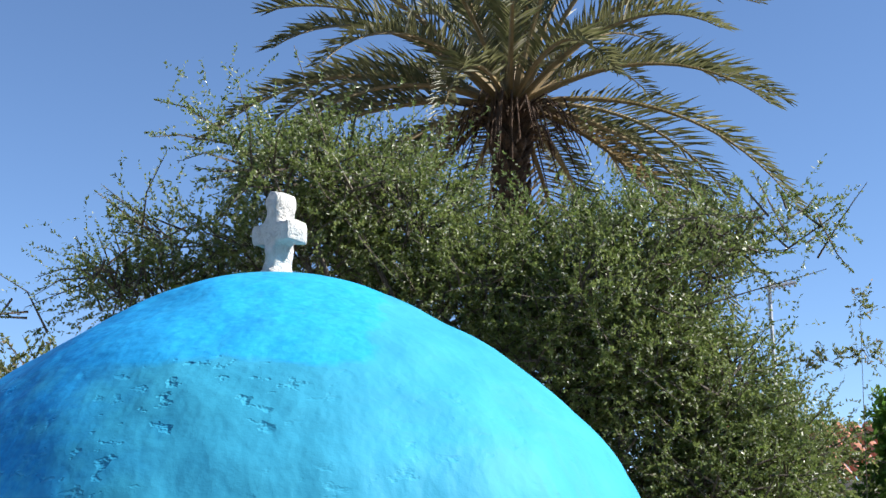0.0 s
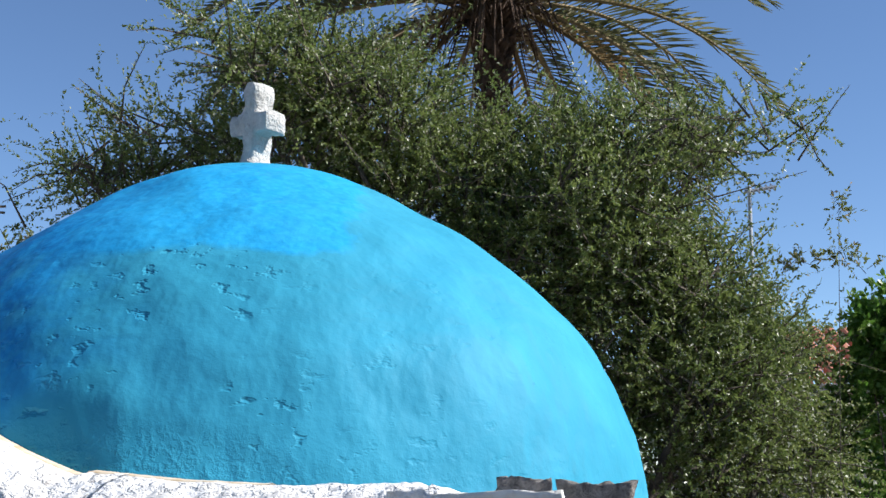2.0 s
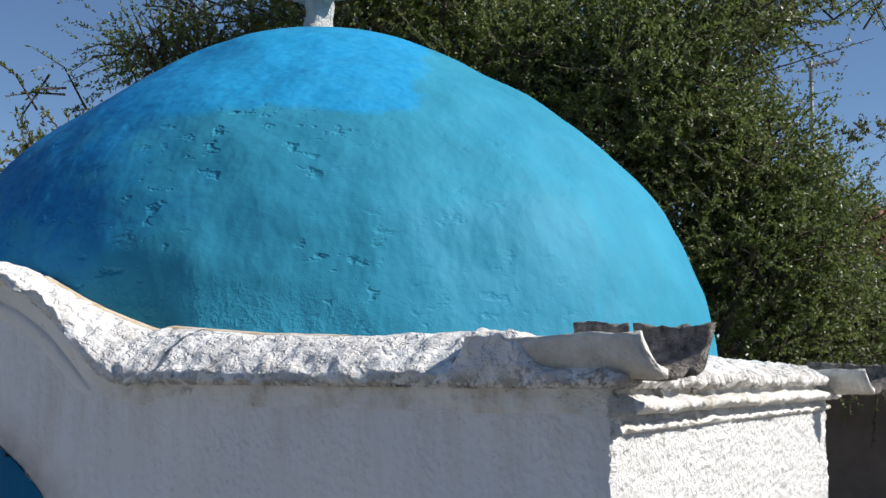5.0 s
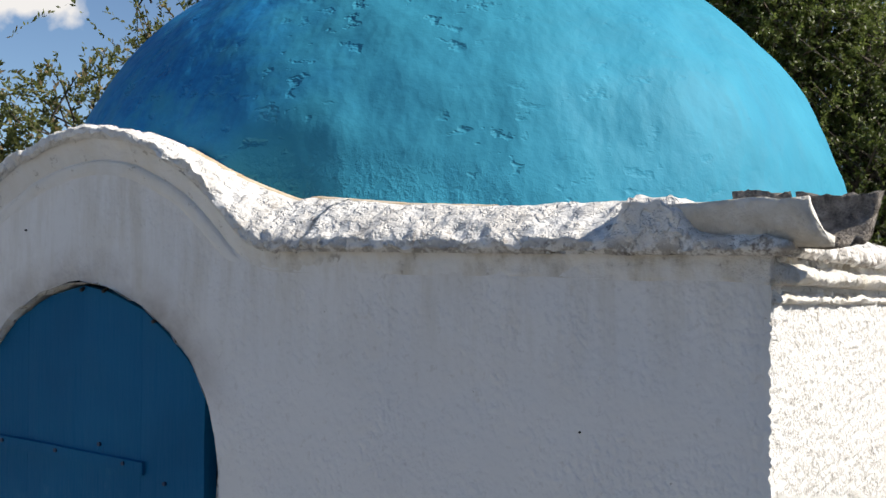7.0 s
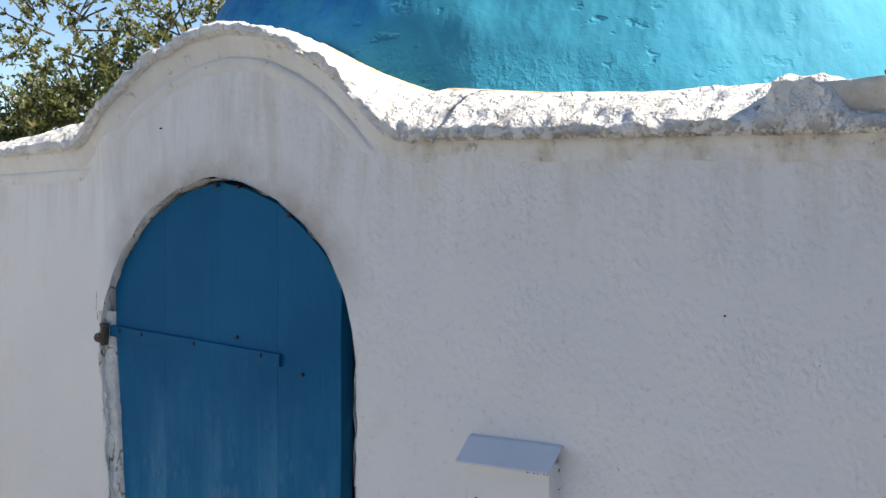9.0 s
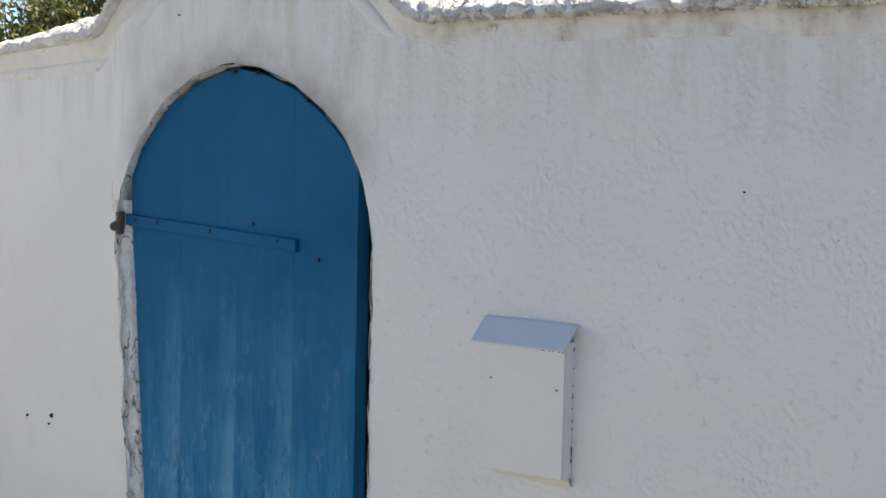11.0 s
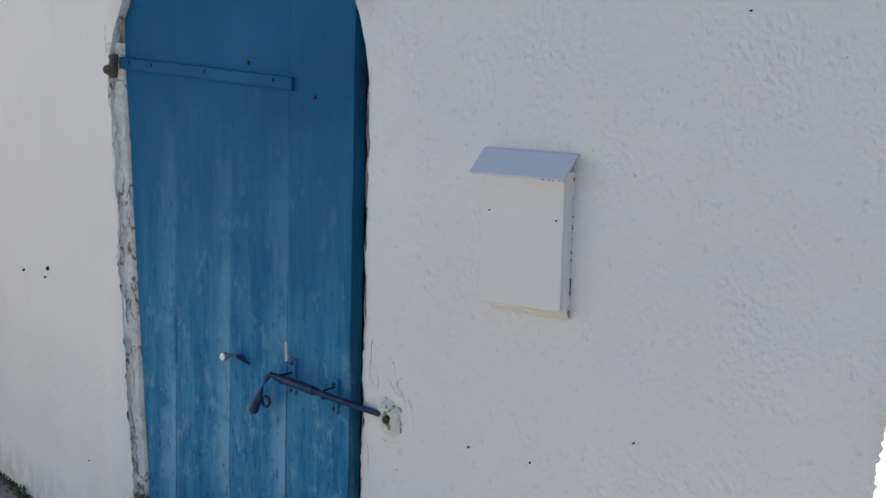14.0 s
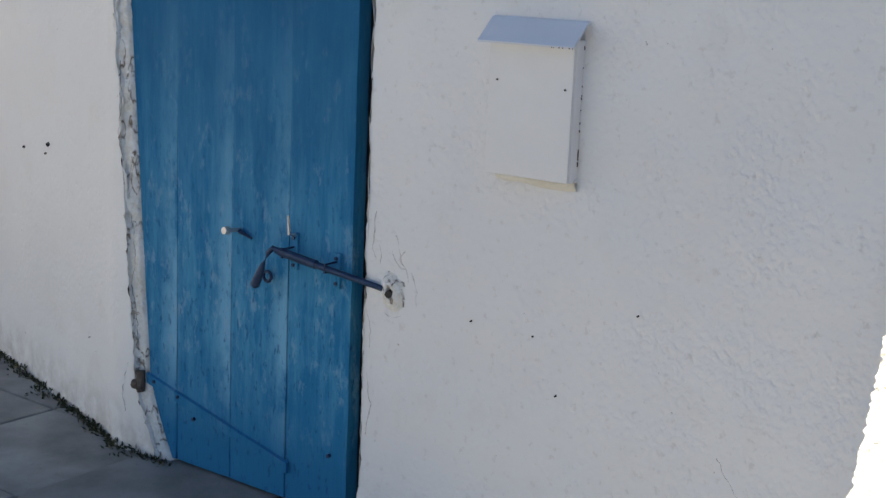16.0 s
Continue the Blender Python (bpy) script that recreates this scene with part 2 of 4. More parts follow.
def door_paint():
    """Blue gloss worn pale and crazed over the lower planks, most along their joints."""
    n = Nodes("weathered_blue_door_paint")
    x, y, z = n.axis()
    grain = n.noise(5, 6, 0.72, (6, 6, 0.7))
    rnd = n.t.nodes.new("ShaderNodeObjectInfo").outputs["Random"]
    fine = n.noise(26, 4, 0.65, (6, 6, 0.4))
    big = n.noise(3.0, 3)
    blot = n.noise(8, 5, 0.68, (1.6, 1.6, 0.8))
    col = n.mix(n.ramp(big, 0.35, 0.7), (0.001, 0.098, 0.225), (0.002, 0.128, 0.280))
    faded = n.ramp(n.math("ADD", z, n.math("MULTIPLY", blot, 0.6)), 1.60, 0.80)
    foot = n.ramp(z, 0.10, 0.34)
    col = n.mix(n.math("MULTIPLY", faded, 0.75), col, (0.010, 0.185, 0.37))
    strips = 0.0
    for xj in (-0.668, -0.470, -0.277):
        off = n.math("SUBTRACT", x, xj - 0.012)
        strips = n.math("MAXIMUM", strips, n.math("MULTIPLY", n.ramp(off, -0.055, -0.004), n.ramp(off, 0.016, 0.011)))
    worn = n.math("MULTIPLY", n.math("MULTIPLY", n.ramp(n.math("ADD", n.math("MULTIPLY", grain, 0.6), n.math("MULTIPLY", blot, 0.4)), 0.43, 0.60), faded), foot)
    rub = n.math("MULTIPLY", n.math("MULTIPLY", strips, n.ramp(blot, 0.34, 0.56)), n.math("MULTIPLY", faded, foot))
    col = n.mix(n.math("MULTIPLY", rnd, 0.10), col, (0.01, 0.19, 0.36))
    col = n.mix(n.math("MULTIPLY", worn, 0.7), col, (0.075, 0.33, 0.52))
    col = n.mix(n.math("MULTIPLY", rub, 0.8), col, (0.18, 0.44, 0.62))
    col = n.mix(n.math("MULTIPLY", n.ramp(n.noise(16, 5, 0.7, (1.8, 1.8, 0.8)), 0.56, 0.66), n.math("MULTIPLY", n.math("MULTIPLY", faded, foot), 0.5)), col, (0.22, 0.40, 0.54))
    craze = n.math("MULTIPLY", n.ramp(n.noise(60, 3, 0.6, (1.4, 1.4, 0.45)), 0.60, 0.66, 0, 0.6), faded)
    col = n.mix(craze, col, (0.008, 0.09, 0.20))
    col = n.mix(n.ramp(fine, 0.68, 0.75, 0, 0.5), col, (0.01, 0.045, 0.10))
    n.bump(n.math("ADD", grain, n.math("SUBTRACT", n.math("MULTIPLY", fine, 0.7), craze)), 0.5, 0.006)
    return n.done(col, 0.6, spec=0.08)


def paving():
    n = Nodes("grey_paving")
    a, b = n.noise(4, 5), n.noise(45, 4, 0.7)
    rnd = n.t.nodes.new("ShaderNodeObjectInfo").outputs["Random"]
    col = n.mix(n.ramp(a, 0.35, 0.7), (0.16, 0.16, 0.15), (0.35, 0.35, 0.33))
    col = n.mix(n.math("MULTIPLY", rnd, 0.35), col, (0.13, 0.13, 0.125))
    col = n.mix(n.ramp(b, 0.62, 0.72, 0, 0.5), col, (0.08, 0.08, 0.07))
    n.bump(n.math("ADD", a, b), 0.4, 0.006)
    return n.done(col, 0.9)


def leaf(name, a, b, c, rough=0.5):
    n = Nodes(name)
    g = n.t.nodes.new("ShaderNodeNewGeometry").outputs["Random Per Island"]
    col = n.mix(n.ramp(g, 0.0, 0.7), a, b)
    col = n.mix(n.ramp(g, 0.9, 0.93), col, c)
    col = n.mix(n.ramp(n.noise(1.1, 3), 0.35, 0.7, 0, 0.5), col, a)
    m = n.done(col, rough, spec=0.45)
    glow = n.t.nodes.new("ShaderNodeBsdfTranslucent")
    both = n.t.nodes.new("ShaderNodeMixShader")
    both.inputs[0].default_value = 0.5
    n.link(col, glow.inputs["Color"])
    n.link(n.b.outputs["BSDF"], both.inputs[1])
    n.link(glow.outputs["BSDF"], both.inputs[2])
    n.link(both.outputs["Shader"], n.t.nodes["Material Output"].inputs["Surface"])
    return m


def bark(name, a, b, scale=14.0):
    n = Nodes(name)
    f, g = n.noise(scale, 5, 0.7, (1, 1, 0.35)), n.noise(scale * 5, 3)
    n.bump(n.math("ADD", f, n.math("MULTIPLY", g, 0.4)), 0.9, 0.03)
    return n.done(n.mix(n.ramp(f, 0.35, 0.7), a, b), 0.95)


def chipped():
    """White plaster broken away in flakes down to brown mortar."""
    n = Nodes("chipped_jamb_plaster")
    a, b = n.noise(15, 5, 0.65, (1, 1, 0.6)), n.noise(60, 4, 0.7)
    mixd = n.math("ADD", n.math("MULTIPLY", a, 0.75), n.math("MULTIPLY", b, 0.25))
    col = n.mix(n.ramp(b, 0.4, 0.7), (0.82, 0.81, 0.78), (0.70, 0.66, 0.58))
    vein = n.noise(11, 3, 0.6, (1, 1, 0.45))
    line = n.math("MULTIPLY", n.ramp(vein, 0.475, 0.495), n.ramp(vein, 0.515, 0.495))
    col = n.mix(n.math("MULTIPLY", line, n.ramp(b, 0.40, 0.52)), col, (0.16, 0.115, 0.085))
    col = n.mix(n.ramp(mixd, 0.645, 0.66), col, (0.44, 0.38, 0.32))
    col = n.mix(n.ramp(mixd, 0.685, 0.70), col, (0.12, 0.08, 0.06))
    n.bump(n.math("SUBTRACT", b, n.ramp(mixd, 0.5, 0.6, 0, 2)), 0.45, 0.008)
    return n.done(col, 0.95, spec=0.15)


M_WALL, M_STUCCO, M_FLAKE, M_STAIN = whitewash(), stucco(), flaky(), stained_plaster()
M_DOME, M_DOOR, M_PAVE = dome_paint(), door_paint(), paving()
M_CROSS = plain("cross_plaster", (0.64, 0.63, 0.60), (0.38, 0.37, 0.34), 22, 0.95, 0, 1.0, 0.02)
M_CHIP = chipped()
M_LIP = plain("limewashed_lip", (0.78, 0.77, 0.74), (0.50, 0.46, 0.40), 11, 0.92, 0, 0.9, 0.014)
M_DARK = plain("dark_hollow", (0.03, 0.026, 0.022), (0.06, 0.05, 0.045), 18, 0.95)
M_SPOUT_IN = plain("mossy_stone", (0.05, 0.042, 0.04), (0.42, 0.38, 0.34), 42, 0.95, 0, 1.0, 0.02)
M_IRON = plain("painted_iron", (0.008, 0.028, 0.075), (0.025, 0.055, 0.11), 60, 0.5, 0.4, 0.4, 0.002)
M_RUST = plain("rusty_iron", (0.06, 0.042, 0.032), (0.19, 0.15, 0.125), 50, 0.75, 0.3, 0.5, 0.003)
M_PIN = plain("bare_steel", (0.42, 0.42, 0.42), (0.62, 0.62, 0.62), 60, 0.4, 0.8, 0.2, 0.001)
M_BOX = plain("white_enamel", (0.73, 0.72, 0.71), (0.78, 0.77, 0.76), 6, 0.5, 0, 0.15, 0.002)
M_HOOD = plain("grey_sheet_metal", (0.60, 0.63, 0.69), (0.66, 0.69, 0.74), 8, 0.55, 0.0, 0.15, 0.002)
M_SEAL = plain("yellow_sealant", (0.66, 0.61, 0.51), (0.77, 0.75, 0.70), 30, 0.9)
M_CRACK = plain("crack_shadow", (0.13, 0.11, 0.09), (0.26, 0.23, 0.20), 30, 0.95)
M_OCHRE = plain("ochre_sealing", (0.46, 0.34, 0.20), (0.70, 0.62, 0.50), 24, 0.9)
M_EARTH = plain("dry_earth", (0.13, 0.11, 0.08), (0.24, 0.205, 0.16), 0.6, 0.95, 0, 0.6, 0.05)
M_LEAF = leaf("small_grey_green_leaves", (0.090, 0.135, 0.028), (0.205, 0.245, 0.080), (0.50, 0.50, 0.40), 0.36)
M_LEAF2 = leaf("pale_shrub_leaves", (0.10, 0.13, 0.035), (0.21, 0.22, 0.085), (0.42, 0.30, 0.18), 0.5)
M_LEAF3 = leaf("deep_green_leaves", (0.07, 0.16, 0.022), (0.15, 0.27, 0.045), (0.22, 0.33, 0.09), 0.42)
M_FROND = leaf("palm_leaflets", (0.085, 0.092, 0.036), (0.175, 0.170, 0.080), (0.40, 0.37, 0.26), 0.42)
M_DEADF = leaf("dry_palm_leaflets", (0.16, 0.11, 0.05), (0.26, 0.19, 0.09), (0.34, 0.28, 0.16), 0.7)
M_STALK = plain("palm_stalk", (0.13, 0.095, 0.036), (0.25, 0.18, 0.085), 9, 0.6)
M_BOOT = plain("palm_boot_fibre", (0.030, 0.018, 0.012), (0.11, 0.062, 0.034), 16, 0.95, 0, 0.9, 0.03)
M_BARK = bark("tree_bark", (0.045, 0.035, 0.026), (0.12, 0.10, 0.075))
M_TILE = plain("terracotta", (0.28, 0.10, 0.055), (0.42, 0.18, 0.10), 9, 0.85)
M_HOUSE = plain("house_render", (0.36, 0.31, 0.27), (0.46, 0.40, 0.35), 3, 0.9)
M_OLD = plain("old_brown_render", (0.13, 0.10, 0.085), (0.22, 0.18, 0.15), 3, 0.95)
M_BEAM = plain("painted_concrete", (0.52, 0.51, 0.49), (0.66, 0.65, 0.62), 8, 0.9)
M_MOSS = leaf("moss_litter", (0.03, 0.035, 0.015), (0.09, 0.085, 0.05), (0.25, 0.22, 0.16), 0.8)
M_METAL = plain("galvanised_tube", (0.30, 0.31, 0.32), (0.45, 0.46, 0.47), 30, 0.45, 0.7)


# ---- mesh helpers ----
def link_mesh(name, verts, faces, material, parent=None, label="", smooth=False):
    me = bpy.data.meshes.new(name)
    me.from_pydata([tuple(v) for v in verts], [], faces)
    me.materials.append(material)
    me.update()
    if smooth:
        me.polygons.foreach_set("use_smooth", [True] * len(me.polygons))
    ob = new(name, me)
    if parent:
        ob.parent = parent
    return tagged(ob, label)


def part(name, bm, material, parent=None, label="", smooth=False):
    bmesh.ops.recalc_face_normals(bm, faces=bm.faces)
    me = bpy.data.meshes.new(name)
    bm.to_mesh(me)
    bm.free()
    me.materials.append(material)
    if smooth:
        me.polygons.foreach_set("use_smooth", [True] * len(me.polygons))
    ob = new(name, me)
    if parent:
        ob.parent = parent
    return tagged(ob, label)


def box(x0, x1, y0, y1, z0, z1, bevel=0.0, bm=None):
    bm = bm or bmesh.new()
    got = bmesh.ops.create_cube(bm, size=1, matrix=Matrix.Translation(((x0 + x1) / 2, (y0 + y1) / 2, (z0 + z1) / 2)) @ Matrix.Diagonal((x1 - x0, y1 - y0, z1 - z0, 1)))
    if bevel:
        edges = list({e for v in got["verts"] for e in v.link_edges})
        bmesh.ops.bevel(bm, geom=edges, offset=bevel, segments=2, affect="EDGES", profile=0.6)
    return bm


def tube(points, radii, sides=8, bm=None, caps=True):
    """A round bar through points, with a radius for each."""
    bm = bm or bmesh.new()
    pts = [Vector(p) for p in points]
    rings = []
    for i, p in enumerate(pts):
        d = (pts[min(i + 1, len(pts) - 1)] - pts[max(i - 1, 0)]).normalized()
        a = d.cross(Vector((0, 0, 1)) if abs(d.z) < 0.9 else Vector((1, 0, 0))).normalized()
        b = d.cross(a)
        r = radii if isinstance(radii, (int, float)) else radii[i]
        rings.append([bm.verts.new(p + r * (a * math.cos(k * math.tau / sides) + b * math.sin(k * math.tau / sides))) for k in range(sides)])
    for q, r in zip(rings, rings[1:]):
        for k in range(sides):
            bm.faces.new((q[k], q[(k + 1) % sides], r[(k + 1) % sides], r[k]))
    if caps:
        bm.faces.new(rings[0])
        bm.faces.new(rings[-1])
    return bm


def lerp(x, table):
    xs, ys = zip(*table)
    return float(np.interp(x, xs, ys))


def rough(p, scale, amount, seed=0.0):
    return amount * noise.noise(Vector(p) * scale + Vector((seed, seed * 1.7, seed * 0.3)))


# ---- ground ----
def ground():
    n = 60
    xs = np.sign(np.linspace(-1, 1, n)) * (np.abs(np.linspace(-1, 1, n)) ** 3.2) * 2500
    verts = [(x, y + 3, -0.045 + (0.02 * noise.noise(Vector((x, y, 0)) * 0.4) if abs(x) + abs(y) > 3 else 0)) for y in xs for x in xs]
    faces = [(j * n + i, j * n + i + 1, (j + 1) * n + i + 1, (j + 1) * n + i) for j in range(n - 1) for i in range(n - 1)]
    tagged(link_mesh("ground", verts, faces, M_EARTH), "dry bare earth round the chapel", "ground", kind="structure")


ground()

# ---- the chapel ----
CX, CY = -0.205, 1.22  # the dome's axis
XR, XL = 1.25, -1.92
DRIP = [(-1.95, 1.862), (-1.04, 1.872), (-0.99, 1.882), (-0.925, 1.914), (-0.812, 1.99), (-0.662, 2.082), (-0.519, 2.125), (-0.403, 2.138), (-0.273, 2.122),
        (-0.149, 2.071), (-0.064, 2.022), (0.019, 1.949), (0.075, 1.893), (0.11, 1.874), (0.16, 1.868), (0.3, 1.868), (1.3, 1.862)]
CREST = [(-1.95, 1.905), (-1.49, 1.92), (-1.2, 1.95), (-1.04, 1.955), (-0.925, 1.972), (-0.812, 2.018), (-0.662, 2.108), (-0.519, 2.145), (-0.403, 2.150), (-0.30, 2.130), (-0.20, 2.087),
         (-0.065, 2.026), (0.002, 2.004), (0.1, 1.982), (0.21, 1.972), (0.4, 1.958), (0.6, 1.950), (0.93, 1.953), (0.985, 1.957), (1.04, 1.955), (1.09, 1.950), (1.16, 1.905), (1.3, 1.90)]


def wall_y(x):
    """The front is straight, and turns back beyond the door's hinge side."""
    return 0.0 if x > -0.84 else 0.31 * (-0.84 - x) * min(1.0, (-0.84 - x) / 0.12)


def drip(x):
    return sum(lerp(x + d, DRIP) for d in (-0.03, -0.015, 0, 0.015, 0.03)) / 5


def crest(x):
    return sum(lerp(x + d, CREST) for d in (-0.03, -0.015, 0, 0.015, 0.03)) / 5


DOOR_L, DOOR_R, SPRING = -0.895, -0.014, 1.36
ARCH = [(-0.895, 1.36), (-0.876, 1.45), (-0.843, 1.53), (-0.795, 1.60), (-0.711, 1.69), (-0.606, 1.75), (-0.475, 1.782), (-0.369, 1.768), (-0.258, 1.727),
        (-0.168, 1.667), (-0.099, 1.603), (-0.047, 1.515), (-0.022, 1.43), (-0.014, 1.36)]


def lean(x, z):
    """The hinge-side jamb leans in towards the foot."""
    if z > 1.4 or x > -0.45:
        return 0.0
    near = max(0.0, 1 - (-0.895 - x) / 0.5) if x < -0.895 else max(0.0, (-0.45 - x) / 0.445)
    return near * (0.105 * (1.4 - z) / 1.4 + 0.075 * max(0.0, (0.22 - z) / 0.22) ** 1.3)


chapel = new("chapel")
tagged(chapel, "small whitewashed chapel with a bright blue painted dome", "chapel")


def front_wall():
    xs = sorted(set(np.round(np.concatenate([np.arange(XL, DOOR_L - 0.005, 0.03), np.arange(DOOR_R + 0.02, XR - 0.01, 0.022), [DOOR_L, DOOR_R, XR]]), 4)))
    verts, faces = [], []

    def column(x, z0, z1, n):
        base = len(verts)
        for k in range(n + 1):
            z = z0 + (z1 - z0) * k / n
            xx = x + lean(x, z)
            at = (xx, z, 1.3)
            edge = 0.0 if XR - x > 0.015 else 1.0
            y = wall_y(xx) + rough(at, 5, 0.006) + rough(at, 16, 0.0012 if x < 0 else 0.002) - (0.02 * (1 - z / 0.2) ** 2 if z < 0.2 and x > -0.8 else 0)
            if abs(x - DOOR_L) < 0.01 or abs(x - DOOR_R) < 0.01:
                xx += (rough((x, z, 0), 9, 0.016) + rough((x, z, 0), 30, 0.014) + rough((x, z, 0), 80, 0.006)) * (1.0 if x < -0.5 else 0.4) * min(1.0, max(0.0, (1.33 - z) / 0.1))
            if x > 0.6:
                xx -= 0.108 * max(0.0, 1.43 - z) * (x - 0.6) / (XR - 0.6)
            if edge:
                xx += rough((XR, z, 0), 40, 0.004) + rough((XR, z, 0), 130, 0.007)
                y = wall_y(x) + 0.004 + rough((XR, z, 1.3), 5, 0.006) + rough((XR, z, 1.3), 16, 0.0025)
            verts.append((xx, y, z))
        return base

    def sheet(cols, n):
        for a, b in zip(cols, cols[1:]):
            faces.extend((a + k, b + k, b + k + 1, a + k + 1) for k in range(n))

    n = 330
    sheet([column(x, -0.05, drip(x) - 0.012, n) for x in xs if x <= DOOR_L], n)
    sheet([column(x, -0.05, drip(x) - 0.012, n) for x in xs if x >= DOOR_R], n)
    ax = DOOR_L + (DOOR_R - DOOR_L) * (1 - np.cos(np.linspace(0, math.pi, 44))) / 2
    m = 24
    sheet([column(x, lerp(x, ARCH) + rough((x, 0, 5), 13, 0.006), drip(x) - 0.012, m) for x in ax], m)
    ob = link_mesh("front_wall", verts, faces, M_WALL, chapel, "shaded whitewashed front wall", True)
    return ob


def side_walls():
    """The sunlit side, the far side and the back."""
    verts, faces = [], []
    path = [(XR, 0.0), (1.05, 2.45), (-1.55, 2.45), (XL, wall_y(XL))]
    for (x0, y0), (x1, y1), name in zip(path, path[1:], ("side_wall", "rear_wall", "side_wall")):
        length = math.hypot(x1 - x0, y1 - y0)
        nx, ny = (y1 - y0) / length, -(x1 - x0) / length
        fine = name == "side_wall" and x0 == XR
        nu, nz = (int(length / 0.016), 330) if fine else (30, 20)
        top = drip(XR) - 0.012
        verts, faces = [], []
        for i in range(nu + 1):
            for k in range(nz + 1):
                u, z = i / nu, -0.05 + (top + 0.05) * k / nz
                p = (x0 + (x1 - x0) * u, y0 + (y1 - y0) * u, z)
                d = rough(p, 5, 0.008) + (rough(p, 38, 0.005) + rough(p, 90, 0.008) if fine else 0)
                if i == 0 and fine:
                    d = rough((XR, z, 0), 40, 0.004) + rough((XR, z, 0), 130, 0.007)
                taper = -0.108 * max(0.0, 1.43 - z) * (1 - 0.6 * u) if fine else 0
                verts.append((p[0] + (nx if i else 1) * d + taper, p[1] + (ny * d if i else 0.004 + rough((XR, z, 1.3), 5, 0.006) + rough((XR, z, 1.3), 16, 0.0025)), z))
        faces = [(i * (nz + 1) + k, (i + 1) * (nz + 1) + k, (i + 1) * (nz + 1) + k + 1, i * (nz + 1) + k + 1) for i in range(nu) for k in range(nz)]
        link_mesh(name, verts, faces, M_STUCCO if fine else M_WALL, chapel, "rough white stucco side wall in full sun" if fine else "", True)


def cornice_path():
    """Stations along the eaves: place, height, outward way, tangent and the way up from the edge."""
    st = []
    for x in np.concatenate([np.arange(XL, -1.1, 0.02), np.arange(-1.1, 0.25, 0.009), np.arange(0.25, XR, 0.009), [XR + 0.0]]):
        d = (drip(x + 0.012) - drip(x - 0.012)) / 0.024
        up = Vector((-d, 0, 1)).normalized()
        out = Vector((0, -1, 0)) if x < XR - 1e-6 else Vector((1, -1, 0))
        st.append((Vector((x, wall_y(x), drip(x))), out, up, crest(x) - drip(x)))
    for u in np.arange(0.004, 1.001, 0.004):
        p = Vector((XR - 0.2 * u, 2.45 * u, 1.862 - 0.045 * u))
        st.append((p, Vector((1, 0.08, 0)), Vector((0, 0, 1)), 0.07 - 0.02 * u))
    return st


def loft(name, profile, material, label, wobble, fine, grow=1.0, sub=1, span=None):
    """profile: (out, up) from the drip edge for each station; closed behind the wall face."""
    verts, faces = [], []
    st = [v for v in cornice_path() if span is None or span[0] < v[0].x < span[1] and v[0].y <= 0.01]

    def fuller(rise, side=False, x=0.0):
        pts = profile(rise, side, x)
        return [tuple(a + (b - a) * k / sub for a, b in zip(p, q)) for p, q in zip(pts, pts[1:]) for k in range(sub)] + [pts[-1]]

    n = len(fuller(0.1))
    for p, out, up, rise in st:
        side = p.x > 1.0 and p.y > 0.01
        for j, (o, u) in enumerate(fuller(rise, side, p.x)):
            q = p + out * o + up * u
            amt = wobble * (grow if side else 1) * (0.35 if o < -0.085 else 1) if sub < j < n - sub - 1 else 0
            q += out * (rough(q, 8, amt) + rough(q, 24, amt * fine * 0.9) + rough(q, 55, amt * fine * 0.7)) + up * (rough(q + Vector((3, 1, 2)), 9, amt) + rough(q, 28, amt * fine * 0.9) + rough(q, 62, amt * fine * 0.7))
            verts.append(q)
    for i in range(len(st) - 1):
        for j in range(n - 1):
            faces.append((i * n + j, i * n + j + 1, (i + 1) * n + j + 1, (i + 1) * n + j))
    return link_mesh(name, verts, faces, material, chapel, label, True)


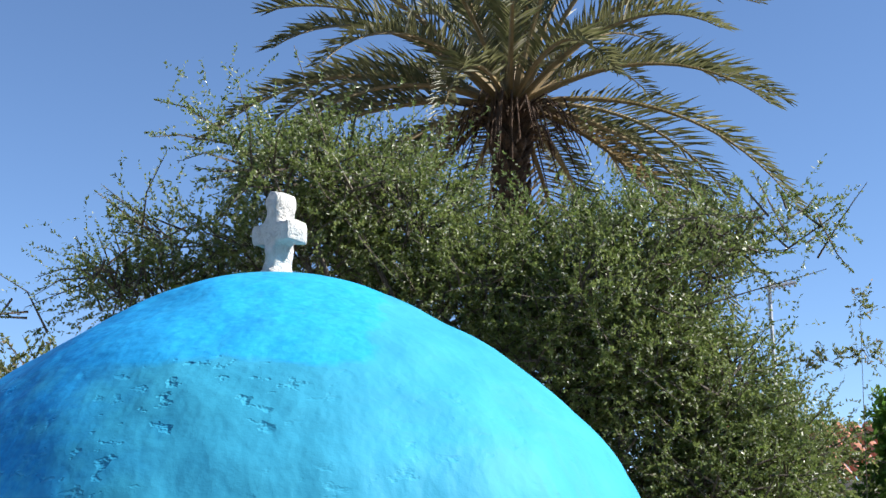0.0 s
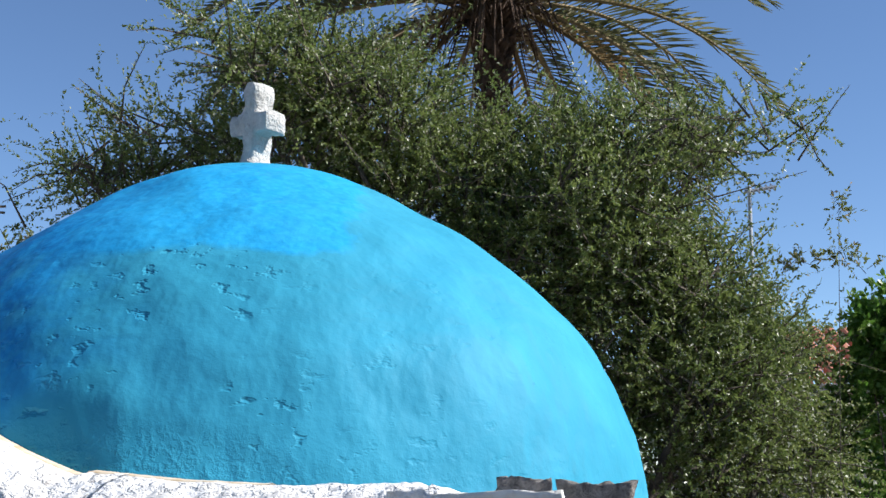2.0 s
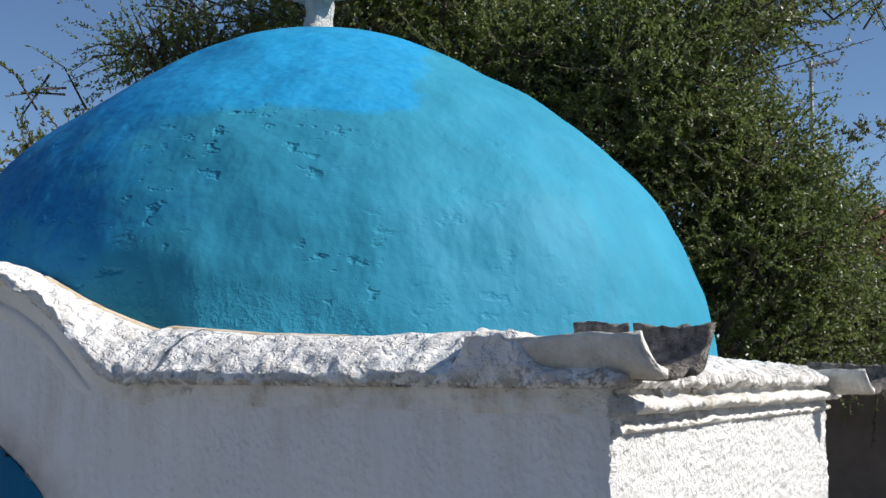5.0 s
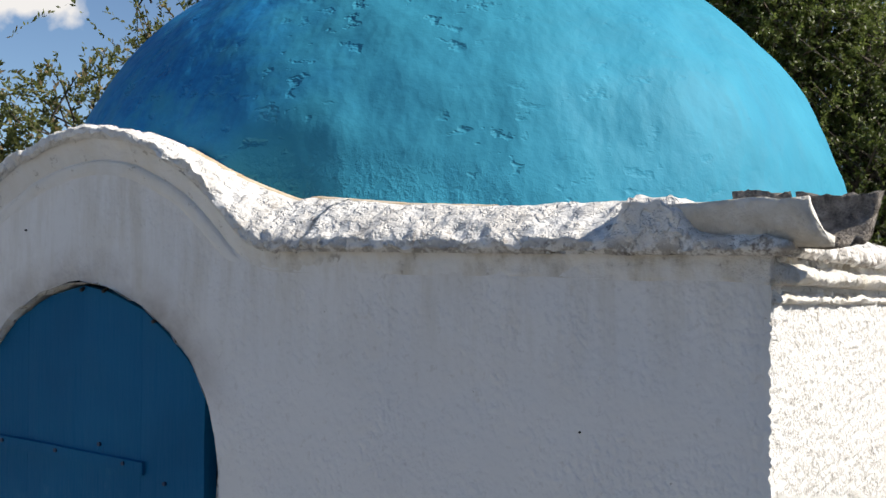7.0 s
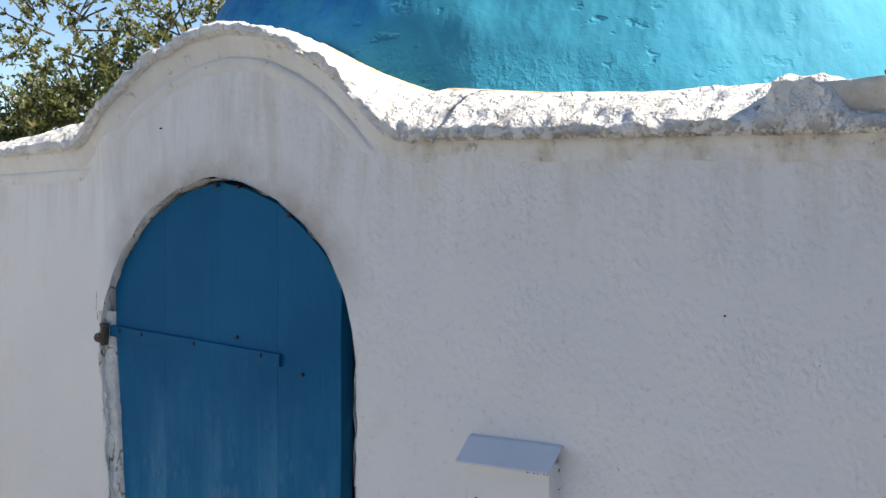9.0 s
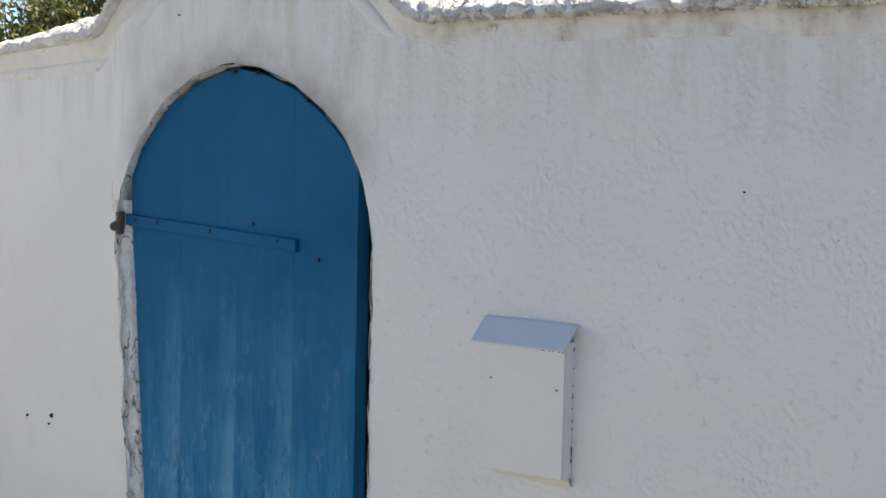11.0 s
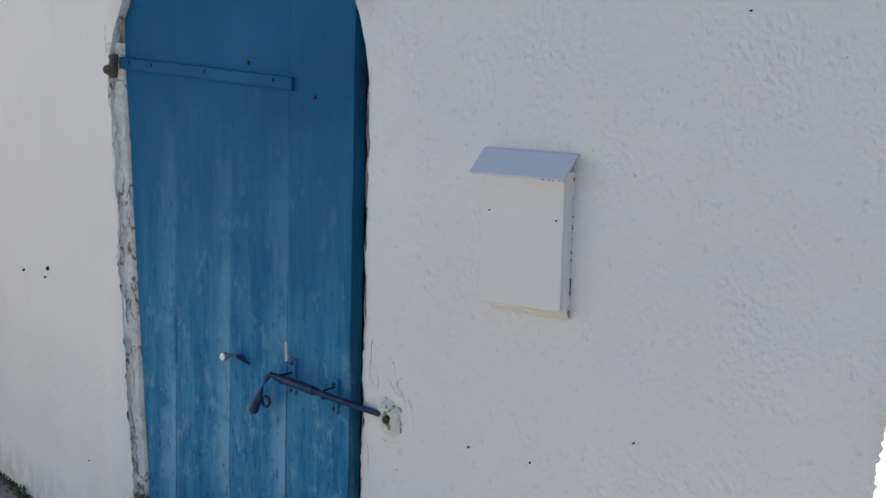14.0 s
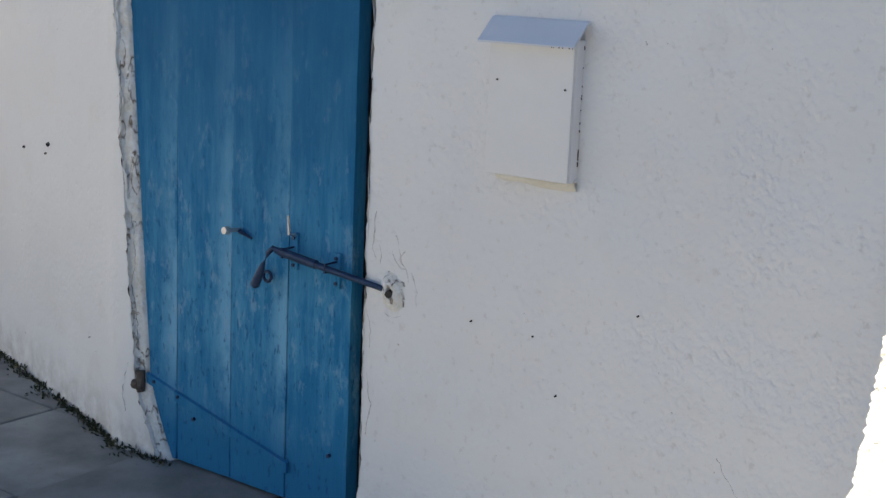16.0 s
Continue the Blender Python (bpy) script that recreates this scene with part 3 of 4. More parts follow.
def cornice():
    upper = [(-0.004, -0.066), (0.001, -0.060), (0.005, -0.050), (0.008, -0.040), (0.011, -0.028), (0.016, -0.014), (0.024, -0.004), (-0.01, 0.002)]
    upper_side = [(-0.003, -0.066), (0.034, -0.062), (0.050, -0.052), (0.050, -0.044), (0.036, -0.037), (0.004, -0.030), (0.0, -0.012), (-0.01, 0.002)]
    lower = [(-0.004, -0.104), (-0.001, -0.098), (0.002, -0.091), (0.004, -0.080), (0.004, -0.070), (-0.01, -0.060)]
    lower_side = [(-0.004, -0.100), (0.010, -0.097), (0.017, -0.091), (0.015, -0.085), (0.003, -0.080), (-0.01, -0.068)]
    slope = [(0.0, -0.012, 0), (0.030, -0.016, 0), (0.046, -0.006, 0), (0.044, 0.010, 0), (0.022, 0.010, 0.2), (-0.014, 0.012, 0.45), (-0.054, 0.008, 0.72), (-0.092, 0.004, 0.9), (-0.125, 0, 1), (-0.22, -0.02, 1), (-0.30, -0.08, 1)]
    steep = [(0.0, -0.012, 0), (0.030, -0.016, 0), (0.046, -0.006, 0), (0.048, 0.010, 0), (0.050, 0.006, 0.3), (0.050, 0.004, 0.55), (0.047, 0.002, 0.78), (0.036, 0, 0.95), (0.010, 0, 1), (-0.05, -0.03, 1), (-0.30, -0.08, 1)]

    def smooth(v, a, b):
        f = min(1.0, max(0.0, (v - a) / (b - a)))
        return f * f * (3 - 2 * f)

    def coping(r, side, x):
        """The slope steepens where the plaster swells round the foot of the rain spout."""
        pts = []
        for (o0, u0, k0), (o1, u1, k1) in zip(slope, steep):
            f = 0.0 if side else smooth(x + 0.03 * (1 - k1), 0.968, 0.998) * (1 - smooth(x, 1.10, 1.15))
            pts.append((o0 + (o1 - o0) * f, (u0 + k0 * r) * (1 - f) + (u1 + k1 * r) * f))
        return pts

    def front(pts, x):
        """Crisp over the arch, almost worn away along the straight run."""
        f = smooth(x, 0.04, 0.16)
        return [(o * (1.4 - 0.9 * f if o > 0 else 1) - (0.009 * f if pts is lower else 0), u) for o, u in pts]

    loft("upper_fillet", lambda r, side, x: upper_side if side else front(upper, x), M_STAIN, "stained plaster fillet", 0.003, 1.5, 1.7, 3)
    loft("lower_fillet", lambda r, side, x: lower_side if side else front(lower, x), M_STAIN, "stained plaster fillet", 0.002, 1.5, 2.0, 3)
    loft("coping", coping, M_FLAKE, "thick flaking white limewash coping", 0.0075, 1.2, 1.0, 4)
    loft("seam", lambda r, side, x: [(-0.108, r - 0.012), (-0.120, r + 0.001), (-0.138, r + 0.003), (-0.150, r + 0.001), (-0.17, r - 0.03)], M_OCHRE, "ochre sealing strip along the dome foot", 0.003, 1.0, 1.0, 2, (-0.24, 0.62))


def dome():
    H0, H1 = 1.75, 2.915
    prof = [(0.0, 0.0), (0.05, 0.33), (0.143, 0.522), (0.286, 0.820), (0.429, 1.002), (0.571, 1.138), (0.714, 1.188), (0.857, 1.222), (1.0, 1.255)]
    nu, nv = 320, 130
    verts, faces = [(0, 0, H1 - H0)], []
    for j in range(1, nv + 1):
        s = 0.925 * (j / nv) ** 2
        r = sum(math.copysign(lerp(abs(math.sqrt(s) + d), [(math.sqrt(a), b) for a, b in prof]), math.sqrt(s) + d) for d in (-0.09, -0.06, -0.03, 0, 0.03, 0.06, 0.09)) / 7
        z = (H1 - H0) * (1 - s)
        for i in range(nu):
            a = math.tau * i / nu
            p = Vector((math.cos(a) * r, math.sin(a) * r * EY, z))
            ridge = Vector((p.x * 5.5, p.y * 5.5, z * 3.2))
            d = rough(p, 1.7, 0.008, 2) + rough(p, 4.5, 0.010, 5) + rough(p, 9, 0.004, 7) + rough(ridge, 1, 0.0085, 9) + rough(p, 15, 0.0016, 4)
            nrm = Vector((math.cos(a), math.sin(a), 0.6)).normalized()
            verts.append(p + nrm * d * min(1, s * 12))
    faces += [(0, 1 + i, 1 + (i + 1) % nu) for i in range(nu)]
    faces += [(1 + j * nu + i, 1 + (j + 1) * nu + i, 1 + (j + 1) * nu + (i + 1) % nu, 1 + j * nu + (i + 1) % nu) for j in range(nv - 1) for i in range(nu)]
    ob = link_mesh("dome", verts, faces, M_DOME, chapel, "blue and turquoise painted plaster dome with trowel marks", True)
    ob.location = (CX, CY, H0)


EY = 0.90
front_wall()
side_walls()
cornice()
dome()
part("roof", box(-1.3, 1.0, 0.34, 2.4, 1.72, 1.86), M_FLAKE, chapel, "flat whitewashed roof round the dome")


def reveal():
    """The chipped plaster inside the door opening."""
    verts, faces = [], []
    pts = [(DOOR_L + lean(DOOR_L, z), z) for z in np.linspace(-0.05, 1.34, 90)] + [(x, lerp(x, ARCH)) for x in DOOR_L + (DOOR_R - DOOR_L) * (1 - np.cos(np.linspace(0, math.pi, 60))) / 2] + [(DOOR_R, z) for z in np.linspace(1.34, -0.05, 60)]
    n = 7
    for x, z in pts:
        for j in range(n):
            y = 0.2 * (j / (n - 1)) ** 1.6
            k = 1 if j else 0.4
            out = rough((x, y, z), 18, 0.014 * k) + rough((x, y, z), 50, 0.010 * k)
            cx, cz = (-0.44 - x), (1.2 - z if z > 1.2 else 0)
            ln = math.hypot(cx, cz) or 1
            verts.append((x + cx / ln * out, y - 0.002, z + cz / ln * out))
    faces = [(i * n + j, i * n + j + 1, (i + 1) * n + j + 1, (i + 1) * n + j) for i in range(len(pts) - 1) for j in range(n - 1)]
    link_mesh("door_reveal", verts, faces, M_CHIP, chapel, "chipped and cracked plaster reveal", True)


reveal()


def jamb_plaster():
    """Broken plaster that fills the gap between the wall's edge and the hinge side of the door."""
    verts, faces = [], []
    nz, nx = 190, 7
    for k in range(nz + 1):
        z = -0.04 + 1.47 * k / nz
        a = DOOR_L + lean(DOOR_L, z) - 0.014
        b = DOOR_L + lean(DOOR_L, z) + 0.038 + rough((3, 0, z), 14, 0.008) + rough((3, 0, z), 45, 0.006)
        for j in range(nx + 1):
            f = j / nx
            q = (a + (b - a) * f, 0.0, z)
            d = rough(q, 17, 0.008, 3) + rough(q, 48, 0.004, 6)
            verts.append((q[0], 0.006 + 0.012 * f + (0.03 if j == nx else d), z))
    w = nx + 1
    faces = [(k * w + j, k * w + j + 1, (k + 1) * w + j + 1, (k + 1) * w + j) for k in range(nz) for j in range(nx)]
    link_mesh("jamb_plaster", verts, faces, M_CHIP, chapel, "broken white plaster along the door's hinge side", True)


jamb_plaster()

# ---- the cross ----
def cross():
    half = [(0.056, 0.0), (0.046, 0.03), (0.036, 0.06), (0.034, 0.128), (0.038, 0.134), (0.104, 0.132), (0.108, 0.138), (0.108, 0.192), (0.102, 0.198), (0.042, 0.200), (0.038, 0.212), (0.042, 0.255), (0.038, 0.285), (0.016, 0.298)]
    outline = half + [(-x, z) for x, z in reversed(half)]
    bm = bmesh.new()
    vs = [bm.verts.new((x, -0.042, z)) for x, z in outline]
    f = bm.faces.new(vs)
    got = bmesh.ops.extrude_face_region(bm, geom=[f])
    bmesh.ops.translate(bm, verts=[v for v in got["geom"] if isinstance(v, bmesh.types.BMVert)], vec=(0, 0.084, 0))
    bmesh.ops.triangulate(bm, faces=bm.faces)
    bmesh.ops.subdivide_edges(bm, edges=bm.edges, cuts=3, use_grid_fill=True)
    bmesh.ops.smooth_vert(bm, verts=bm.verts, factor=0.5, use_axis_x=True, use_axis_y=True, use_axis_z=True)
    for v in bm.verts:
        v.co += Vector((rough(v.co, 22, 0.007, 1), rough(v.co, 22, 0.010, 4), rough(v.co, 22, 0.007, 8)))
        v.co += Vector((rough(v.co, 60, 0.003, 1), rough(v.co, 60, 0.003, 4), rough(v.co, 60, 0.003, 8)))
        v.co.y *= 1.25 if v.co.z < 0.05 else 1.0
    ob = part("cross", bm, M_CROSS, None, smooth=True)
    ob.matrix_world = pose(CX + 0.02, CY, 2.882, 0, 1.5, -16) @ Matrix.Diagonal((0.80, 0.95, 1.02, 1))
    tagged(ob, "rough white plaster cross standing on the dome", "cross")


cross()

# ---- rain spout on the corner ----
def spout():
    """A half-round stone channel that runs along the eaves and juts past the corner."""
    root = new("rain_spout")
    root.matrix_world = pose(1.02, 0.04, 1.863, 0, 0.5, -3)
    tagged(root, "weathered half-round stone rain spout on the coping", "spout", "rain spouts on the chapel corners")
    R1, T = 0.085, 0.014

    def trough(name, x0, x1, a0, a1, mat_, seed, skew=True, sink=0.0, lift=0.0, broken=1.0):
        bm = bmesh.new()
        nu, na = 14, 12
        rings = []
        for i in range(nu + 1):
            u = i / nu
            ring = []
            for k, rad in [(k, R1) for k in range(na + 1)] + [(k, R1 - T) for k in range(na, -1, -1)]:
                low = a0 + sink * (1 - u) ** 2
                a = radians(low + (a1 - low) * k / na)
                end = x1 + (0.06 * (math.degrees(a) - 180) / 180 if skew else 0)
                p = Vector((x0 + (end - x0) * u, rad * math.cos(a), rad * math.sin(a) + R1 + lift * k / na))
                p += Vector((broken * rough(p, 45, 0.012, seed) if i in (0, nu) else 0, rough(p, 20, 0.005, seed), rough(p, 20, 0.006, seed + 3) + (broken * rough(p, 60, 0.010, seed + 5) if k == na else 0)))
                ring.append(bm.verts.new(p))
            rings.append(ring)
        m = len(rings[0])
        for q, r in zip(rings, rings[1:]):
            for k in range(m):
                bm.faces.new((q[k], q[(k + 1) % m], r[(k + 1) % m], r[k]))
        bm.faces.new(rings[0])
        bm.faces.new(rings[-1])
        return part(name, bm, mat_, root, smooth=True)

    tagged(trough("near_lip", -0.025, 0.318, 180, 256, M_LIP, 1, True, 12, 0.0, 0.5), "whitewashed outer lip")
    tagged(trough("bed", 0.0, 0.318, 254, 302, M_SPOUT_IN, 1), "mossy channel bed")
    tagged(trough("far_lip", 0.240, 0.332, 300, 365, M_SPOUT_IN, 1, True, 0, 0.006, 0.8), "broken dark stone lip")
    tagged(trough("lip_fragment", 0.115, 0.225, 300, 365, M_SPOUT_IN, 1, False, 0, 0.010, 0.9), "broken dark stone lip")
    return root


rear = copy_thing(spout(), pose(0.90, 2.30, 1.775, 0, 0.5, 6))
tagged(rear, "whitewashed stone rain spout on the rear corner")


# ---- the door ----
def door():
    root = new("door_1")
    tagged(root, "weathered blue plank door with an arched head, bolted shut", "door", kind="structure")
    left = lambda z: DOOR_L + lean(DOOR_L, z) + 0.036
    right = DOOR_R - 0.064
    joints = [None, -0.668, -0.470, -0.277, right]

    def top(x):
        return lerp(x + 0.018, ARCH) - 0.012 if x > -0.44 else lerp(x, ARCH) - 0.012

    y0, y1 = 0.022, 0.066
    for i in range(4):
        verts, faces = [], []
        nz, nx = 46, 5
        for k in range(nz + 1):
            for j in range(nx + 1):
                f = j / nx
                xa, xb = joints[i], joints[i + 1]
                xm = ((xa if xa is not None else -0.85) * (1 - f) + xb * f)
                z = 0.012 + (top(min(max(xm, -0.85), right - 0.004)) - 0.012) * k / nz
                gap = 0.0001 + 0.0018 * min(1.0, max(0.0, (0.95 - z) / 0.5)) * (0.7 if i == 1 and f < 0.5 or i == 0 else 1.0)
                a = left(z) if xa is None else xa + gap + rough((i, z, 0), 9, 0.0015)
                b = xb - (gap if i < 3 else 0) + rough((i + 1, z, 0), 9, 0.0015)
                x = a * (1 - f) + b * f
                edge = 0.002 if j in (0, nx) else 0.0
                verts.append((x, y0 + edge + rough((x, 0, z), 8, 0.0015) + (0, 0.0015, 0.0005, 0.002)[i] * min(1.0, max(0.15, 1.25 - z)), z))
        off = len(verts)
        verts += [(x, y1, z) for x, y, z in verts]
        w = nx + 1
        for k in range(nz):
            for j in range(nx):
                a = k * w + j
                faces.append((a, a + 1, a + 1 + w, a + w))
                faces.append((off + a, off + a + w, off + a + w + 1, off + a + 1))
            for j in (0, nx):
                a = k * w + j
                faces.append((a, a + w, off + a + w, off + a))
        for j in range(nx):
            for k in (0, nz):
                a = k * w + j
                faces.append((a, a + 1, off + a + 1, off + a))
        link_mesh("plank", verts, faces, M_DOOR, root)
    # added near-black blocks: shade of the door gaps as colour, and no stray light
    part("dark_gap_backing", box(-0.97, 0.10, 0.085, 0.16, -0.02, 1.80), M_DARK, root, "near-black backing that stands in for the shade behind the planks")
    part("dark_jamb_backing", box(0.006, 0.13, 0.024, 0.16, -0.02, 1.40), M_DARK, root, "added near-black block for the shaded gap behind the plaster edge")
    # straps
    for za, zb, x0, x1, h in ((1.378, 1.345, -0.87, -0.262, 0.032), (0.215, 0.095, -0.775, -0.262, 0.03)):
        bm = bmesh.new()
        n = 10
        rows = []
        for i in range(n + 1):
            u = i / n
            x, z = x0 + (x1 - x0) * u, za + (zb - za) * u
            rows.append([bm.verts.new((x, y, z + dz + rough((x, y, z), 12, 0.002))) for y, dz in ((0.022, h / 2), (0.013, h / 2 - 0.002), (0.013, -h / 2 + 0.002), (0.022, -h / 2))])
        for q, r in zip(rows, rows[1:]):
            for k in range(3):
                bm.faces.new((q[k], q[k + 1], r[k + 1], r[k]))
        bm.faces.new(rows[0])
        bm.faces.new(rows[-1])
        strap = part("strap_hinge", bm, M_DOOR, root, "blue-painted iron strap hinge")
        for u in ((0.06, 0.2, 0.52, 0.9) if za > 1 else (0.06, 0.24)):
            x, z = x0 + (x1 - x0) * u, za + (zb - za) * u
            b = tube([(x, 0.014, z + 0.004), (x, 0.009, z + 0.004)], 0.005, 7)
            part("nail", b, M_IRON, strap)
        bm = tube([(x0 - 0.012, 0.004, za - 0.038), (x0 - 0.015, 0.002, za - 0.018), (x0 - 0.010, 0.003, za + 0.004), (x0 - 0.013, 0.004, za + 0.020)], [0.010, 0.015, 0.011, 0.013], 9)
        part("hinge_pin", bm, M_RUST, root, "rusty hinge knuckle")
        bm = tube([(x0 - 0.036, 0.004, za - 0.016), (x0 - 0.024, -0.006, za - 0.018), (x0 - 0.012, -0.004, za - 0.014)], [0.010, 0.013, 0.011], 8)
        part("hinge_pintle", bm, M_RUST, root, "rusty hinge pintle set in the wall")
    for x, z in ((-0.195, 1.315), (-0.41, 1.39), (-0.13, 0.16), (-0.60, 0.14)):
        b = tube([(x, 0.026, z), (x, 0.016, z)], 0.005, 7)
        part("nail", b, M_IRON, root)
    # dark nail stubs along the arch
    for x, dz in ((-0.475, -0.02), (-0.40, -0.012), (-0.235, -0.02), (-0.10, -0.02)):
        z = lerp(x, ARCH) + dz
        part("nail", tube([(x, 0.03, z + 0.004), (x + 0.002, 0.012, z - 0.004)], 0.0045, 6), M_DARK, root)
    # bolt
    y = -0.018
    bolt = part("bolt", tube([(-0.276, y, 0.648), (-0.20, y, 0.640), (-0.10, y, 0.628), (0.054, y + 0.010, 0.609)], [0.0085, 0.0085, 0.0080, 0.0066], 12), M_IRON, root, "long iron bolt slid into the wall")
    part("handle", tube([(-0.272, y, 0.648), (-0.288, y - 0.001, 0.652), (-0.300, y - 0.004, 0.640), (-0.314, y - 0.010, 0.604), (-0.326, y - 0.014, 0.572), (-0.332, y - 0.016, 0.556), (-0.334, y - 0.016, 0.551)], [0.0065, 0.0065, 0.0065, 0.0075, 0.0115, 0.0115, 0.006], 12), M_IRON, bolt, "bent iron bolt handle")
    part("sleeve", tube([(-0.262, y, 0.6465), (-0.150, y, 0.634), (-0.149, y, 0.634)], [0.0108, 0.0108, 0.009], 12), M_IRON, bolt)
    for x, z0, z1 in ((-0.116, 0.578, 0.662), (-0.252, 0.60, 0.69)):
        plate = part("bolt_plate", box(x - 0.011, x + 0.011, 0.014, 0.023, z0, z1, 0.002), M_DOOR, root, "small blue-painted bolt keeper plate")
        for z in (z0 + 0.012, z1 - 0.012):
            part("screw", tube([(x, 0.016, z), (x, 0.010, z)], 0.0045, 7), M_IRON, plate)
        bm = tube([(x, 0.016, 0.632 + (-0.115 - x) * 0.1 + 0.010), (x, y - 0.008, 0.632 + (-0.115 - x) * 0.1 + 0.009), (x, y - 0.010, 0.632 + (-0.115 - x) * 0.1 - 0.009), (x, 0.016, 0.632 + (-0.115 - x) * 0.1 - 0.012)], 0.0028, 8)
        part("staple", bm, M_IRON, plate)
    ring = [(-0.329 + 0.0125 * math.cos(a), 0.006, 0.572 + 0.0125 * math.sin(a)) for a in np.linspace(0, math.tau, 17)]
    part("ring", tube(ring, 0.0042, 7), M_IRON, root, "small iron ring")
    part("hook_pin", tube([(-0.248, 0.02, 0.685), (-0.250, -0.004, 0.69), (-0.251, -0.008, 0.735)], [0.005, 0.005, 0.003], 7), M_PIN, root, "worn steel pin")
    knob = part("knob", tube([(-0.435, 0.022, 0.670), (-0.437, -0.016, 0.673), (-0.437, -0.022, 0.673), (-0.437, -0.036, 0.674)], [0.005, 0.005, 0.011, 0.009], 10), M_PIN, root, "worn steel knob")
    part("latch", tube([(-0.432, 0.012, 0.668), (-0.392, 0.014, 0.655)], [0.006, 0.003], 7), M_IRON, knob)


door()

# the hole in the wall that takes the bolt
def bolt_socket():
    verts, faces, n, m = [], [], 20, 7
    for i in range(n):
        a = math.tau * i / n
        for j, (r, yy) in enumerate(((0.062, 0.006), (0.046, -0.004), (0.034, -0.012), (0.024, -0.014), (0.016, -0.010), (0.013, 0.01), (0.012, 0.05))):
            p = (0.064 + r * math.cos(a) * 0.68, yy, 0.606 + r * math.sin(a) * 0.80)
            verts.append((p[0] + rough(p, 40, 0.009), yy + rough(p, 60, 0.008), p[2] + rough(p, 40, 0.007, 4)))
    faces = [(i * m + j, i * m + j + 1, ((i + 1) % n) * m + j + 1, ((i + 1) % n) * m + j) for i in range(n) for j in range(m - 1)]
    socket = link_mesh("bolt_socket", verts, faces, M_CHIP, chapel, "crumbling plaster round the bolt hole", True)
    # a near-black plug gives the hole its inner shade by colour
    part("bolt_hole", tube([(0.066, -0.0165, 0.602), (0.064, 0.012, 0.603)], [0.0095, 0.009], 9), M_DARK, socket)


bolt_socket()


# ---- the wall box ----
def wall_box():
    root = new("meter_box")
    tagged(root, "white metal meter box with a sloping hood on the wall", "meter box")
    part("body", box(0.322, 0.526, -0.028, 0.012, 0.912, 1.196, 0.004), M_BOX, root)
    part("cover", box(0.3225, 0.5245, -0.033, -0.0285, 0.913, 1.186, 0.003), M_BOX, root, "plain white cover")
    bm = bmesh.new()
    pts = [(0.012, 1.236), (-0.010, 1.230), (-0.058, 1.184), (-0.058, 1.180), (-0.010, 1.223), (0.012, 1.229)]
    rows = [[bm.verts.new((x, y, z)) for y, z in pts] for x in (0.308, 0.536)]
    for k in range(6):
        bm.faces.new((rows[0][k], rows[0][(k + 1) % 6], rows[1][(k + 1) % 6], rows[1][k]))
    bm.faces.new(rows[0])
    bm.faces.new(rows[1])
    part("hood", bm, M_HOOD, root, "pale grey sheet-metal hood")
    for x, z in ((0.345, 1.106), (0.508, 1.098)):
        part("screw", tube([(x, -0.033, z), (x, -0.0365, z)], 0.002, 7), M_RUST, root)
    rng = random.Random(12)
    for k in range(6):
        x = 0.534 - 0.10 * rng.random() ** 2
        part("rust_spot", box(x - 0.001, x + 0.001, -0.0588, -0.0578, 1.1795, 1.1808 + 0.002 * rng.random()), M_RUST, root)
    for k in range(16):
        z = 0.93 + 0.25 * rng.random()
        part("rust_spot", box(0.5258, 0.5272, -0.003, 0.0, z, z + rng.uniform(0.002, 0.008)), M_RUST, root)
    verts, faces = [], []
    xs = np.linspace(0.335, 0.528, 30)
    for x in xs:
        for yy, dz in ((0.0, -0.016), (-0.012, -0.008), (-0.014, 0.002), (0.0, 0.006)):
            verts.append((x, yy + rough((x, yy, dz), 30, 0.006), 0.910 + dz + rough((x, 0, dz), 22, 0.012)))
    faces = [(i * 4 + j, i * 4 + j + 1, i * 4 + j + 5, i * 4 + j + 4) for i in range(len(xs) - 1) for j in range(3)]
    link_mesh("sealant", verts, faces, M_SEAL, root, "yellowed mortar under the box", True)


wall_box()

# holes and nail stubs in the plaster
for x, z, r in ((-1.38, 0.765, 0.016), (-1.40, 0.735, 0.008), (-1.58, 0.73, 0.010), (-1.085, 0.255, 0.004), (0.687, 0.668, 0.0045), (0.446, 0.579, 0.005), (0.509, 0.463, 0.005), (0.286, 0.581, 0.005), (0.885, 1.515, 0.005), (-0.655, 1.905, 0.005)):
    r *= 0.42
    b = tube([(x, wall_y(x) + 0.004, z), (x + r * 0.4, wall_y(x) - 0.006, z - r * 0.3)], r, 8)
    part("wall_hole", b, M_DARK, chapel)


# a plastered pipe stub on the sunlit side
stub = new("pipe_stub")
stub.location = (1.175, 0.70, 1.24)
tagged(stub, "bent grey pipe stub plastered into the sunlit wall", "pipe")
part("pipe", tube([(-0.04, 0.05, 0.06), (0.03, 0.045, 0.055), (0.045, 0.02, 0.035), (0.048, 0.0, -0.01), (0.04, -0.01, -0.06)], [0.017, 0.018, 0.019, 0.019, 0.017], 10), M_SPOUT_IN, stub, "", True)
part("collar", tube([(-0.03, 0.05, 0.06), (0.012, 0.048, 0.058), (0.02, 0.048, 0.057)], [0.05, 0.036, 0.02], 12), M_CROSS, stub, "rough plaster collar", True)


